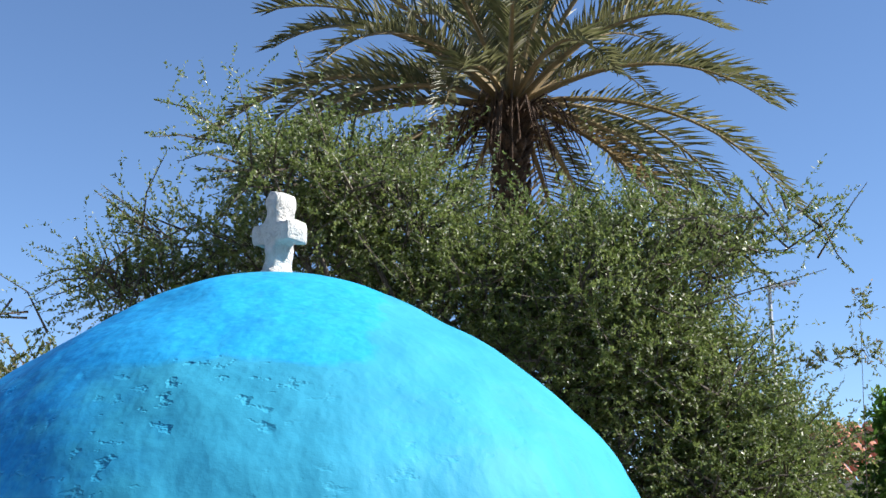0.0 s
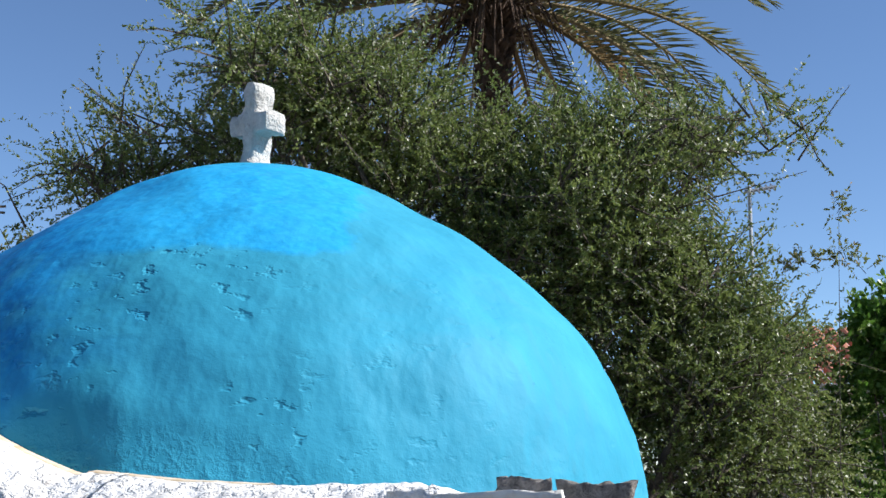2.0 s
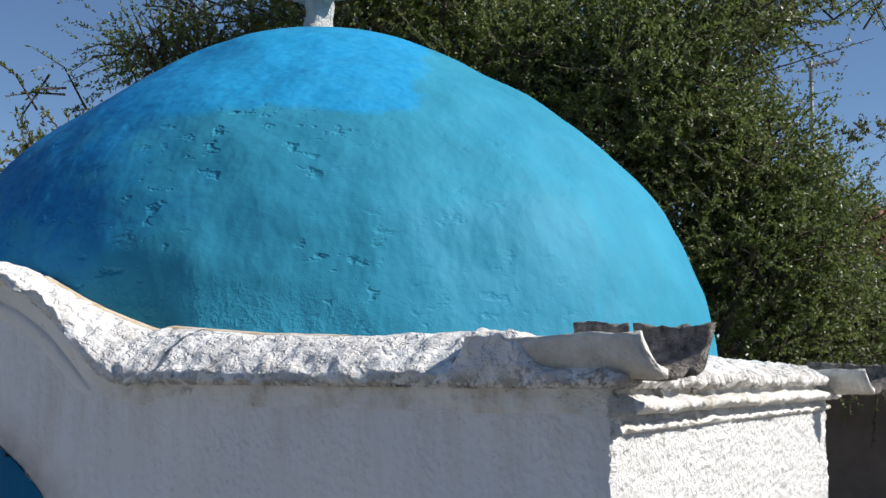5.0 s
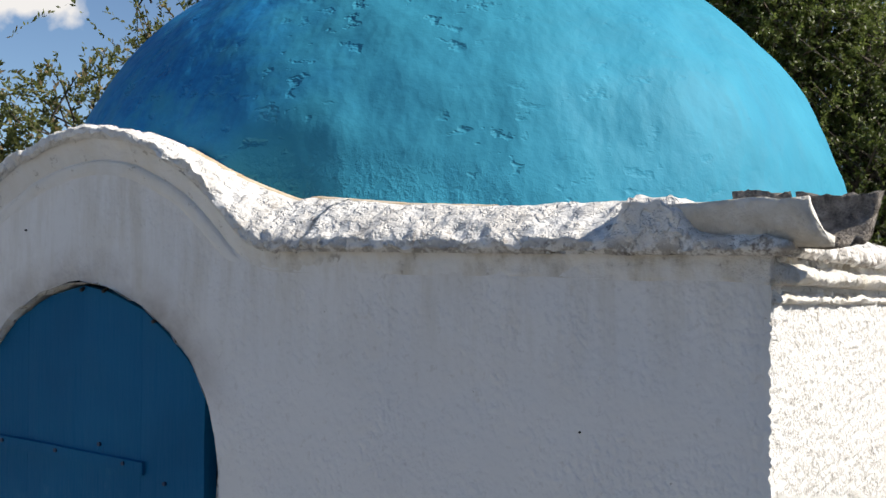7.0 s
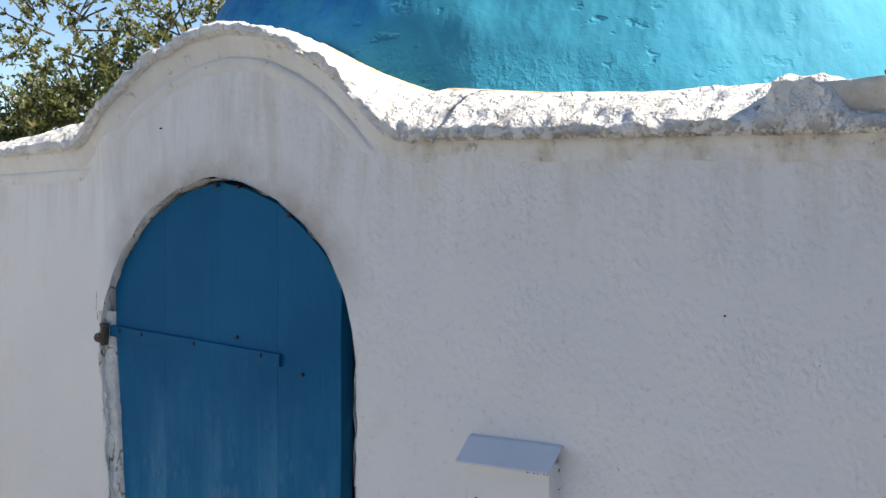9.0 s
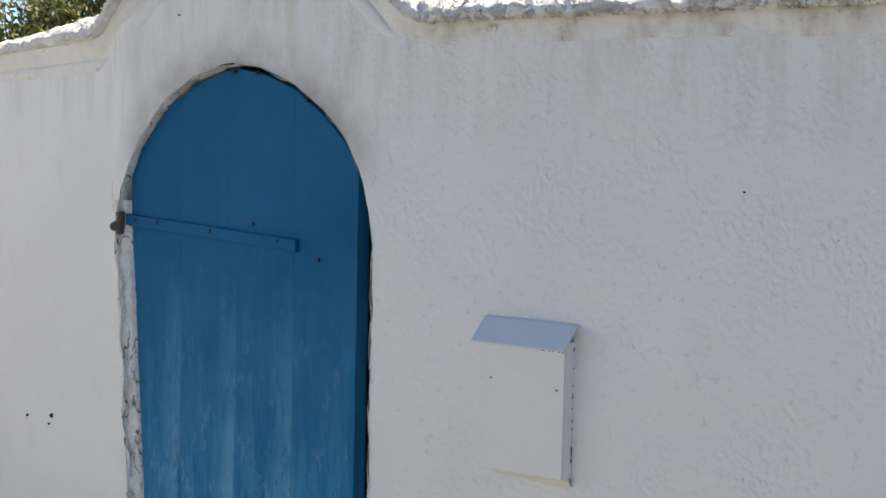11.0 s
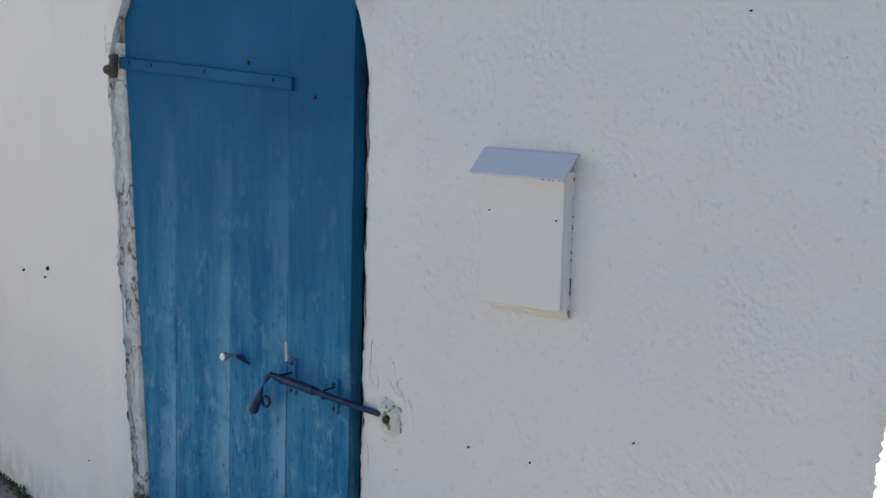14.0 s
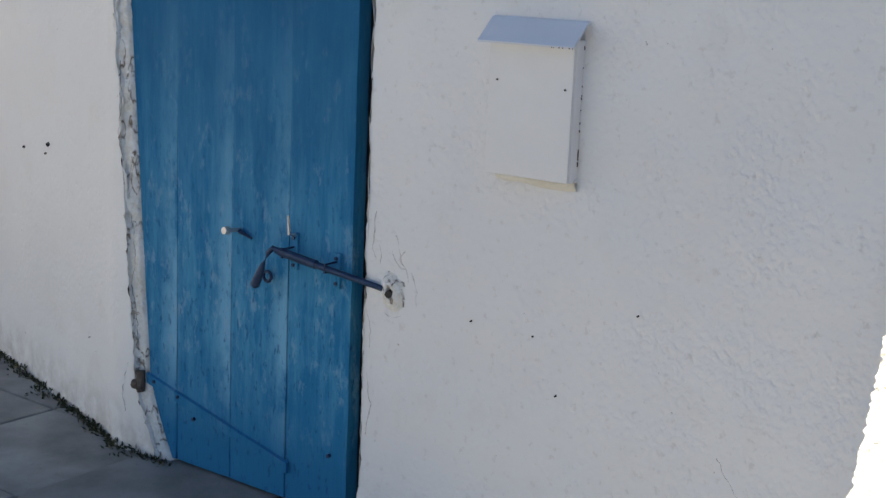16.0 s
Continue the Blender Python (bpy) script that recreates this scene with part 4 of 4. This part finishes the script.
# hairline cracks round the door and the bolt hole
def crack(points, r, seed):
    rng = random.Random(seed)
    pts = []
    for (x0, z0), (x1, z1) in zip(points, points[1:]):
        n = max(2, int(math.hypot(x1 - x0, z1 - z0) / 0.012))
        pts += [(x0 + (x1 - x0) * k / n + rng.uniform(-0.004, 0.004), z0 + (z1 - z0) * k / n + rng.uniform(-0.003, 0.003)) for k in range(n)]
    way = [(x, wall_y(x) - 0.0025 + rough((x, z, 1.3), 5, 0.006) + rough((x, z, 1.3), 16, 0.0025), z) for x, z in pts]
    part("crack", tube(way, [r * rng.uniform(0.05, 0.5) for _ in way], 4), M_CRACK, chapel)


for k, (line, r) in enumerate((([(0.01, 0.78), (0.005, 0.70), (0.02, 0.655)], 0.0016), ([(0.075, 0.735), (0.085, 0.69), (0.105, 0.655), (0.115, 0.62)], 0.0018), ([(0.095, 0.70), (0.07, 0.665)], 0.0013),
                               ([(0.0, 0.40), (0.012, 0.33), (-0.002, 0.24)], 0.0014), ([(-0.815, 0.66), (-0.80, 0.54), (-0.815, 0.47), (-0.79, 0.38), (-0.785, 0.28)], 0.0026), ([(-0.83, 0.25), (-0.85, 0.18), (-0.845, 0.10)], 0.0018),
                               ([(-0.86, 1.05), (-0.85, 0.95), (-0.865, 0.86), (-0.84, 0.78)], 0.0026), ([(0.02, 0.72), (0.035, 0.68), (0.028, 0.65)], 0.0014), ([(0.12, 0.655), (0.135, 0.63), (0.13, 0.60), (0.14, 0.57)], 0.0016), ([(0.06, 0.70), (0.085, 0.665), (0.11, 0.66)], 0.0014), ([(-0.01, 0.55), (0.006, 0.50), (-0.002, 0.45)], 0.0012),
                               ([(0.10, 0.56), (0.07, 0.545), (0.03, 0.555)], 0.0010), ([(-0.93, 1.40), (-0.945, 1.44), (-0.93, 1.49)], 0.0020), ([(0.88, 0.42), (0.93, 0.35), (0.96, 0.27), (0.955, 0.2)], 0.0010))):
    crack(line, r, k)


def moss():
    """Dark moss and dry litter along the foot of the wall."""
    rng = np.random.default_rng(21)
    n = 1100
    x = rng.uniform(-1.9, -0.66, n)
    lump = np.array([0.5 + noise.noise(Vector((v * 9, 0, 4))) for v in x])
    y = np.array([wall_y(v) for v in x]) - 0.004 - np.abs(rng.normal(size=n)) * 0.03 * np.clip(lump, 0.1, 1.2)
    roots = np.stack([x, y, rng.uniform(-0.004, 0.02, n) * np.clip(lump, 0, 1)], 1)
    ways = rng.normal(size=(n, 3)) * 0.6 + np.array([0, -0.25, 0.7])
    ways /= np.linalg.norm(ways, axis=1, keepdims=True)
    root = new("moss")
    tagged(root, "dark moss and dry litter along the wall foot", "moss", kind="stuff")
    leaves_mesh("tuft", roots, ways, 0.016, 0.006, M_MOSS, root, "", 4)


# ---- trees ----
def place(u, w, z):
    """Metres to the right of and beyond a point before the chapel, along the line of the first view."""
    return Vector((2.21 + 0.888 * u - 0.46 * w, -2.274 + 0.46 * u + 0.888 * w, z))


def leaves_mesh(name, roots, ways, length, width, material, parent, label="", seed=1):
    """One small folded leaf at each root: four corners and a mid-rib."""
    rng = np.random.default_rng(seed)
    n = len(roots)
    side = np.cross(ways, rng.normal(size=(n, 3)))
    side /= np.linalg.norm(side, axis=1, keepdims=True) + 1e-9
    ln = length * rng.uniform(0.6, 1.3, (n, 1))
    wd = width * rng.uniform(0.7, 1.3, (n, 1))
    a = roots
    b = roots + ways * ln * 0.5 + side * wd * 0.5
    c = roots + ways * ln
    d = roots + ways * ln * 0.5 - side * wd * 0.5
    verts = np.stack([a, b, c, d], 1).reshape(-1, 3)
    me = bpy.data.meshes.new(name)
    me.vertices.add(4 * n)
    me.vertices.foreach_set("co", verts.ravel())
    me.loops.add(4 * n)
    me.loops.foreach_set("vertex_index", np.arange(4 * n))
    me.polygons.add(n)
    me.polygons.foreach_set("loop_start", np.arange(0, 4 * n, 4))
    me.update(calc_edges=True)
    me.materials.append(material)
    ob = new(name, me)
    ob.parent = parent
    return tagged(ob, label)


moss()


def bushy_tree(name, label, blobs, base, depth, twigs_per, leaves_per, leaf_len, leaf_w, material, seed, spray=0.55, girth=0.17):
    """A crown of many twigs in uneven masses on limbs from a short trunk."""
    rng = np.random.default_rng(seed)
    root = new(name)
    root.location = base
    tagged(root, label, "tree")
    inv = np.array(base)
    trunk_top = Vector((0, 0, 0.9))
    lim = tube([(0, 0, -0.1), (0.05, 0.03, 0.45), trunk_top], [girth, girth * 0.75, girth * 0.7], 9)
    trunk = part("trunk", lim, M_BARK, root, "dark branching trunk", True)
    starts, ways = [], []
    twig = bmesh.new()
    for u, w, z, ru, rz in blobs:
        c = np.array(place(u, w, z)) - inv
        bend = Vector(c) * 0.5 + Vector((rng.normal() * 0.15, rng.normal() * 0.15, 0.25))
        if rz > 0.08:
            part("limb", tube([trunk_top, bend, Vector(c)], [girth * 0.3, girth * 0.17, girth * 0.06], 6), M_BARK, trunk)
        count = int(twigs_per * ru * rz * 4)
        for t in range(count):
            v = rng.normal(size=3)
            v /= np.linalg.norm(v)
            rad = rng.uniform(0.25, 1.0) ** 0.55
            s = np.array([v[0] * ru, v[1] * depth, v[2] * rz]) * rad
            start = c + s
            way = v * np.array([1, 1, 0.8]) + rng.normal(size=3) * 0.55 + np.array([0, 0, 0.30])
            way /= np.linalg.norm(way)
            ln = spray * rng.uniform(0.35, 1.0) * (1.35 if rng.random() < 0.12 else 0.8)
            curl = rng.normal(size=3) * 0.25
            k = np.sort(rng.uniform(0.05, 1, leaves_per))[:, None]
            pts = start + way * ln * k + curl * ln * k * k
            lw = way + rng.normal(size=(leaves_per, 3)) * 0.8
            lw /= np.linalg.norm(lw, axis=1, keepdims=True)
            starts.append(pts)
            ways.append(lw)
            if t % 4 == 0:
                tube([start - way * min(0.15, 0.3 * spray), start + way * ln * 0.5 + curl * ln * 0.25, start + way * ln + curl * ln], [r * min(1.0, spray / 0.45) for r in (0.009, 0.005, 0.002)], 3, twig, False)
    tagged(part("twig_mass", twig, M_BARK, root), kind="stuff")
    tagged(leaves_mesh("crown", np.concatenate(starts), np.concatenate(ways), leaf_len, leaf_w, material, root, "", seed), kind="stuff")
    return root


def at_view(x, y, s):
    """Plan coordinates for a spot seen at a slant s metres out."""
    k = (441 - y) / 2413
    return s * (x - 784) / 2413, s * (0.973 - 0.229 * k), 2.012 + s * (0.229 + 0.973 * k)


def blob(x, y, rx, ry, s=8.6):
    u, w, z = at_view(x, y, s)
    return u, w, z, rx * s / 2413, ry * s / 2413


bushy_tree("tree", "broad grey-green tree with small leaves behind the chapel",
           [blob(600, 330, 110, 80), blob(520, 320, 60, 60, 8.3), blob(425, 255, 20, 40, 8.4), blob(720, 385, 120, 85), blob(870, 515, 110, 60), blob(1000, 480, 120, 90, 8.8),
            blob(1100, 560, 140, 130, 8.4), blob(1160, 430, 100, 55, 8.9), blob(1260, 435, 70, 45, 8.6), blob(1400, 400, 85, 14, 8.6), blob(360, 430, 50, 45, 8.7),
            blob(250, 490, 38, 26, 8.5), blob(110, 570, 28, 14, 8.4), blob(300, 525, 120, 55, 8.9), blob(560, 460, 150, 80, 8.8), blob(800, 570, 160, 100, 8.8),
            blob(1000, 660, 160, 120, 8.6), blob(1180, 630, 85, 95, 8.5), blob(1150, 790, 200, 120, 8.7), blob(1290, 690, 75, 75, 8.6), blob(1330, 830, 80, 75, 8.8), blob(1290, 870, 170, 90, 8.5), blob(1220, 1010, 200, 80, 8.6), blob(1420, 1000, 120, 70, 8.9), blob(1430, 900, 60, 40, 9.1), blob(1400, 765, 40, 55, 8.8), blob(1450, 810, 40, 32, 9.0)],
           place(1.0, 8.3, -0.05), 0.75, 1000, 42, 0.028, 0.0125, M_LEAF, 3, 0.5)
bushy_tree("shrub", "pale open shrub with reddish twigs beside the chapel",
           [(-2.75, 6.0, 1.95, 0.38, 0.35), (-3.15, 6.1, 1.75, 0.4, 0.4), (-2.42, 6.1, 2.35, 0.15, 0.35), (-3.0, 6.1, 2.45, 0.10, 0.35), (-2.9, 6.0, 1.1, 0.6, 0.5), (-2.1, 6.9, 2.75, 0.2, 0.35)],
           place(-2.85, 6.0, -0.05), 0.35, 800, 36, 0.030, 0.013, M_LEAF2, 5, 0.32, 0.05)
bushy_tree("shrub", "dense deep-green shrub behind the chapel",
           [blob(1610, 790, 40, 65, 9.5), blob(1575, 775, 22, 25, 9.5), blob(1590, 900, 60, 70, 9.5), blob(1670, 790, 100, 110, 9.5), blob(1560, 1010, 70, 70, 9.5)],
           place(3.1, 9.2, -0.05), 0.5, 800, 26, 0.05, 0.03, M_LEAF3, 7, 0.24, 0.05)
bushy_tree("sapling", "thin upright sapling with sparse leaves",
           [blob(1522, 555, 6, 36, 8.2), blob(1532, 630, 18, 16, 8.2), blob(1460, 640, 42, 9, 8.2), blob(1570, 650, 16, 5, 8.2)],
           place(2.6, 8.0, -0.05), 0.06, 1600, 13, 0.030, 0.012, M_LEAF2, 9, 0.13, 0.02)


def dry_shrub():
    """Thin leafless twigs by the far end of the sunlit wall."""
    rng = np.random.default_rng(31)
    root = new("dry_shrub")
    root.location = (1.13, 2.0, -0.05)
    tagged(root, "thin dry leafless shrub beside the sunlit wall", "shrub")
    starts, ways = [], []
    for k in range(11):
        stem = bmesh.new()
        p, d = Vector((rng.normal() * 0.04, rng.normal() * 0.05, 0)), Vector((0.05 + rng.normal() * 0.09, rng.normal() * 0.15, 1)).normalized()
        pts = [p.copy()]
        for i in range(9):
            d = (d + Vector((rng.normal(), rng.normal(), rng.normal() * 0.5)) * 0.16).normalized()
            p = p + d * rng.uniform(0.175, 0.225)
            pts.append(p.copy())
            if i > 3:
                for _ in range(2):
                    v = (d + Vector((rng.normal(), rng.normal(), rng.normal())) * 0.7).normalized()
                    q = p + v * rng.uniform(0.06, 0.16)
                    tube([p, p.lerp(q, 0.5) + Vector((0, 0, 0.01)), q], [0.003, 0.0022, 0.0012], 4, stem, False)
                    starts += [tuple(p.lerp(q, f)) for f in (0.5, 0.75, 1.0)]
                    ways += [tuple((v + Vector((rng.normal(), rng.normal(), rng.normal())) * 0.6).normalized()) for _ in range(3)]
        tube(pts, [0.007 * (1 - 0.08 * i) for i in range(len(pts))], 5, stem, False)
        part("stem", stem, M_BARK, root)
    tagged(leaves_mesh("withered_leaves", np.array(starts), np.array(ways), 0.022, 0.008, M_LEAF2, root, "few withered leaves", 8), kind="stuff")


dry_shrub()


# ---- the palm ----
def palm():
    rng = np.random.default_rng(11)
    u, w, z = at_view(905, 165, 12.0)
    top = place(u, w, z)
    root = new("palm_tree")
    root.location = (top.x, top.y, -0.05)
    tagged(root, "tall date palm with arching grey-green fronds", "palm tree")
    H = top.z + 0.05
    # trunk with the stubs of old fronds
    bm = tube([(0, 0, 0), (0.02, 0, H * 0.5), (0, 0, H - 0.5), (0, 0, H - 0.1)], [0.22, 0.15, 0.11, 0.18], 14)
    for k in range(420):
        a, zz = k * 2.39996, H - 0.15 - 0.0125 * k * (1 + 0.3 * rng.random())
        r = 0.115 + 0.09 * max(0, 1 - (H - zz) / 0.7)
        o = Vector((math.cos(a), math.sin(a), 0))
        tube([o * (r - 0.03) + Vector((0, 0, zz - 0.06)), o * (r + 0.025) + Vector((0, 0, zz)), o * (r + 0.05) + Vector((0, 0, zz + 0.07))], [0.045, 0.035, 0.012], 5, bm)
    part("trunk", bm, M_BOOT, root, "dark shaggy trunk with old frond stubs")
    fronds = []
    n = 66
    for k in range(n):
        f = k / n
        el = radians(84 - 116 * f ** 0.9 + rng.normal() * 5)
        az = k * 2.39996 + rng.normal() * 0.12
        fronds.append((az, el, rng.uniform(2.25, 2.75) * (0.92 if f < 0.15 else 1.0), f > 0.90))
    facing = math.atan2(-10.4, 4.7)
    for az, el, ln, dead in fronds:
        if math.cos(az - facing) > 0.55 and el < 0.05:
            continue
        h = Vector((math.cos(az), math.sin(az), 0))
        up = Vector((0, 0, 1))
        side = h.cross(up)
        pts, ways = [Vector((0, 0, H - 0.12)) + h * 0.10], []
        steps = 16
        e = el
        for s in range(steps):
            d = h * math.cos(e) + up * math.sin(e)
            ways.append(d)
            pts.append(pts[-1] + d * ln / steps)
            e -= (0.055 + 0.055 * s / steps) * (0.35 + 0.65 * max(0.0, math.cos(e)))
        ways.append(ways[-1])
        frond = part("frond", tube(pts, [0.030 * (1 - 0.88 * i / steps) for i in range(steps + 1)], 5, None, False), M_STALK if not dead else M_DEADF, root, "dry brown frond" if dead else "")
        roots, dirs, widths = [], [], []
        verts, faces = [], []
        m = 58
        for i in range(m):
            t = 0.16 + 0.84 * i / (m - 1)
            q = t * steps
            j = min(int(q), steps - 1)
            p = pts[j].lerp(pts[j + 1], q - j)
            d = ways[j]
            nrm = side.cross(d).normalized()
            l = 0.36 * min(1.0, 0.45 + 2.4 * (t - 0.16)) * (1.0 if t < 0.65 else 1.0 - 1.45 * (t - 0.65))
            for sg in (-1, 1):
                v = (d * (0.55 + 0.5 * t) + side * sg * (0.85 - 0.3 * t) + nrm * (0.42 + rng.normal() * 0.12)).normalized()
                v = (v + Vector((rng.normal(), rng.normal(), rng.normal())) * 0.07).normalized()
                wv = v.cross(nrm).normalized() * 0.011
                b0 = len(verts)
                tip = p + v * l * rng.uniform(0.85, 1.1) - up * 0.05 * l
                mid = p + v * l * 0.5 + nrm * 0.01
                verts += [p - wv * 0.6, p + wv * 0.6, mid + wv, tip, mid - wv]
                faces.append((b0, b0 + 1, b0 + 2, b0 + 3, b0 + 4))
        ob = link_mesh("leaf_blade", verts, faces, M_DEADF if dead else M_FROND, frond)
    # hanging fibres and fruit stalks under the crown
    bm = bmesh.new()
    for k in range(90):
        a, l = rng.uniform(0, math.tau), rng.uniform(0.3, 0.75)
        o = Vector((math.cos(a), math.sin(a), 0))
        p = Vector((0, 0, H - 0.15 - rng.uniform(0, 0.25))) + o * 0.15
        tube([p, p + o * l * 0.45 + Vector((0, 0, 0.05)), p + o * l * 0.75 - Vector((0, 0, l * rng.uniform(0.2, 0.9)))], [0.014, 0.01, 0.004], 4, bm, False)
    part("dry_stalk_mass", bm, M_BOOT, root, "dry brown stalks hanging under the crown")


palm()


# ---- beyond the chapel ----
def far_house():
    u, w, z = at_view(1500, 790, 16.0)
    root = new("house")
    base = place(u + 0.8, w, -0.05)
    root.matrix_world = Matrix.Translation(base) @ pose(0, 0, 0, 0, 0, 27)
    tagged(root, "distant house with a terracotta tile roof behind trees", "house")
    zr = z - 0.50
    part("wall", box(-2.2, 2.2, 0, 3, 0, zr), M_HOUSE, root)
    part("roof", box(-2.4, 2.4, -0.25, 3.2, zr, zr + 0.1), M_HOUSE, root)
    for i in range(24):
        x = -2.3 + 0.2 * i
        bm = bmesh.new()
        rows = []
        for j, (yy, zz) in enumerate(((-0.28, zr + 0.10), (0.6, zr + 0.48), (1.5, zr + 0.88))):
            rows.append([bm.verts.new((x + 0.085 * math.cos(a), yy, zz + 0.085 * math.sin(a))) for a in np.linspace(0, math.pi, 6)])
        for q, r in zip(rows, rows[1:]):
            for k in range(5):
                bm.faces.new((q[k], q[k + 1], r[k + 1], r[k]))
        bm.faces.new(rows[0])
        part("tile", bm, M_TILE, root)
    part("window", box(-0.5, 0.3, -0.02, 0.05, 0.9, 1.9, 0.01), M_DARK, root)


far_house()


def antenna():
    u, w, z = at_view(1362, 522, 13.0)
    p = place(u, w, 0)
    root = new("roof_antenna")
    root.location = (p.x, p.y, -0.05)
    tagged(root, "thin metal television antenna on a tall mast", "antenna")
    part("mast", tube([(0, 0, 0), (0, 0, z + 0.15)], 0.020, 7), M_METAL, root)
    d = Vector((0.888, 0.46, 0.18)).normalized()
    e = Vector((-0.35, 0.8, 0.4)).normalized()
    c = Vector((0, 0, z + 0.1))
    part("boom", tube([c - d * 0.05, c + d * 0.26], 0.016, 6), M_METAL, root)
    for k in range(6):
        q = c + d * (-0.02 + 0.05 * k)
        part("rod", tube([q - e * 0.12, q + e * 0.12], 0.011, 5), M_METAL, root)


antenna()


def garden_wall():
    """A wall in shade past the sunlit side, with a ledge at its foot."""
    root = new("garden_wall")
    root.matrix_world = Matrix.Translation(place(1.6, 9.6, -0.05)) @ pose(0, 0, 0, 0, 0, -6)
    tagged(root, "dull brown rendered garden wall in shade", "wall")
    part("wall", box(-3.0, 4.0, 0, 0.2, 0, 1.78, 0.01), M_OLD, root)
    part("coping", box(-3.0, 4.0, -0.04, 0.24, 1.781, 1.85, 0.01), M_BEAM, root, "pale coping")
    part("ledge", box(0.2, 4.0, -0.5, -0.003, 0, 0.85, 0.02), M_TILE, root, "terracotta-coloured ledge")
    for x in (-0.9, -0.62):
        part("post", box(x - 0.07, x + 0.07, -0.16, -0.045, 0, 2.15, 0.01), M_BARK, root)


garden_wall()


def unseen_light_wall(name, x, thick, height, label):
    """A plain white wall, out of view, added to shape the light on the chapel front."""
    n, verts, faces = 40, [], []
    for i in range(n + 1):
        y = 0.2 - 7.2 * i / n
        top = height + rough((0, y, x), 0.8, 0.05)
        verts += [(x + rough((x, y, z), 1.5, 0.03), y, z) for z in (-0.08, top * 0.5, top)] + [(x + thick, y, top), (x + thick, y, -0.08)]
    for i in range(n):
        faces += [(i * 5 + k, i * 5 + 5 + k, i * 5 + 6 + k, i * 5 + 1 + k) for k in range(4)]
    faces += [(0, 1, 2, 3, 4), tuple(n * 5 + k for k in (4, 3, 2, 1, 0))]
    tagged(link_mesh(name, verts, faces, M_STUCCO), label, "wall", kind="structure")


# added out of view: west reflects sun to the left, east dims the right
unseen_light_wall("bounce_wall_west", -4.9, -0.35, 1.9, "unseen plain white wall added to bounce sunlight onto the chapel front")
unseen_light_wall("blocker_wall_east", 5.2, 0.35, 2.6, "unseen plain white wall added to keep light off the front's right")

# ---- paving in front of the chapel ----
def paving_slabs():
    root = tagged(new("pavement"), "grey cement paving slabs along the chapel front", "pavement", kind="structure")
    meshes = []
    for k in range(4):
        bm = box(-0.235, 0.235, -0.235, 0.235, -0.05, 0.0, 0.006)
        for v in bm.verts:
            v.co += Vector((rough(v.co, 3, 0.004, k), rough(v.co, 3, 0.004, k + 9), rough(v.co, 4, 0.003, k)))
        me = bpy.data.meshes.new("slab")
        bm.to_mesh(me)
        bm.free()
        me.materials.append(M_PAVE)
        meshes.append(me)
    rng = random.Random(4)
    for i in range(9):
        for j in range(6):
            ob = new("slab", meshes[rng.randrange(4)])
            ob.parent = root
            ob.matrix_basis = pose(-2.45 + 0.476 * i, 0.32 - 0.476 * j, rng.uniform(-0.004, 0.004), 0, 0, 0.4 * rng.uniform(-1, 1))
    part("joint_bed", box(-2.72, 1.62, -2.32, 0.57, -0.052, -0.012), M_DARK, root)


paving_slabs()
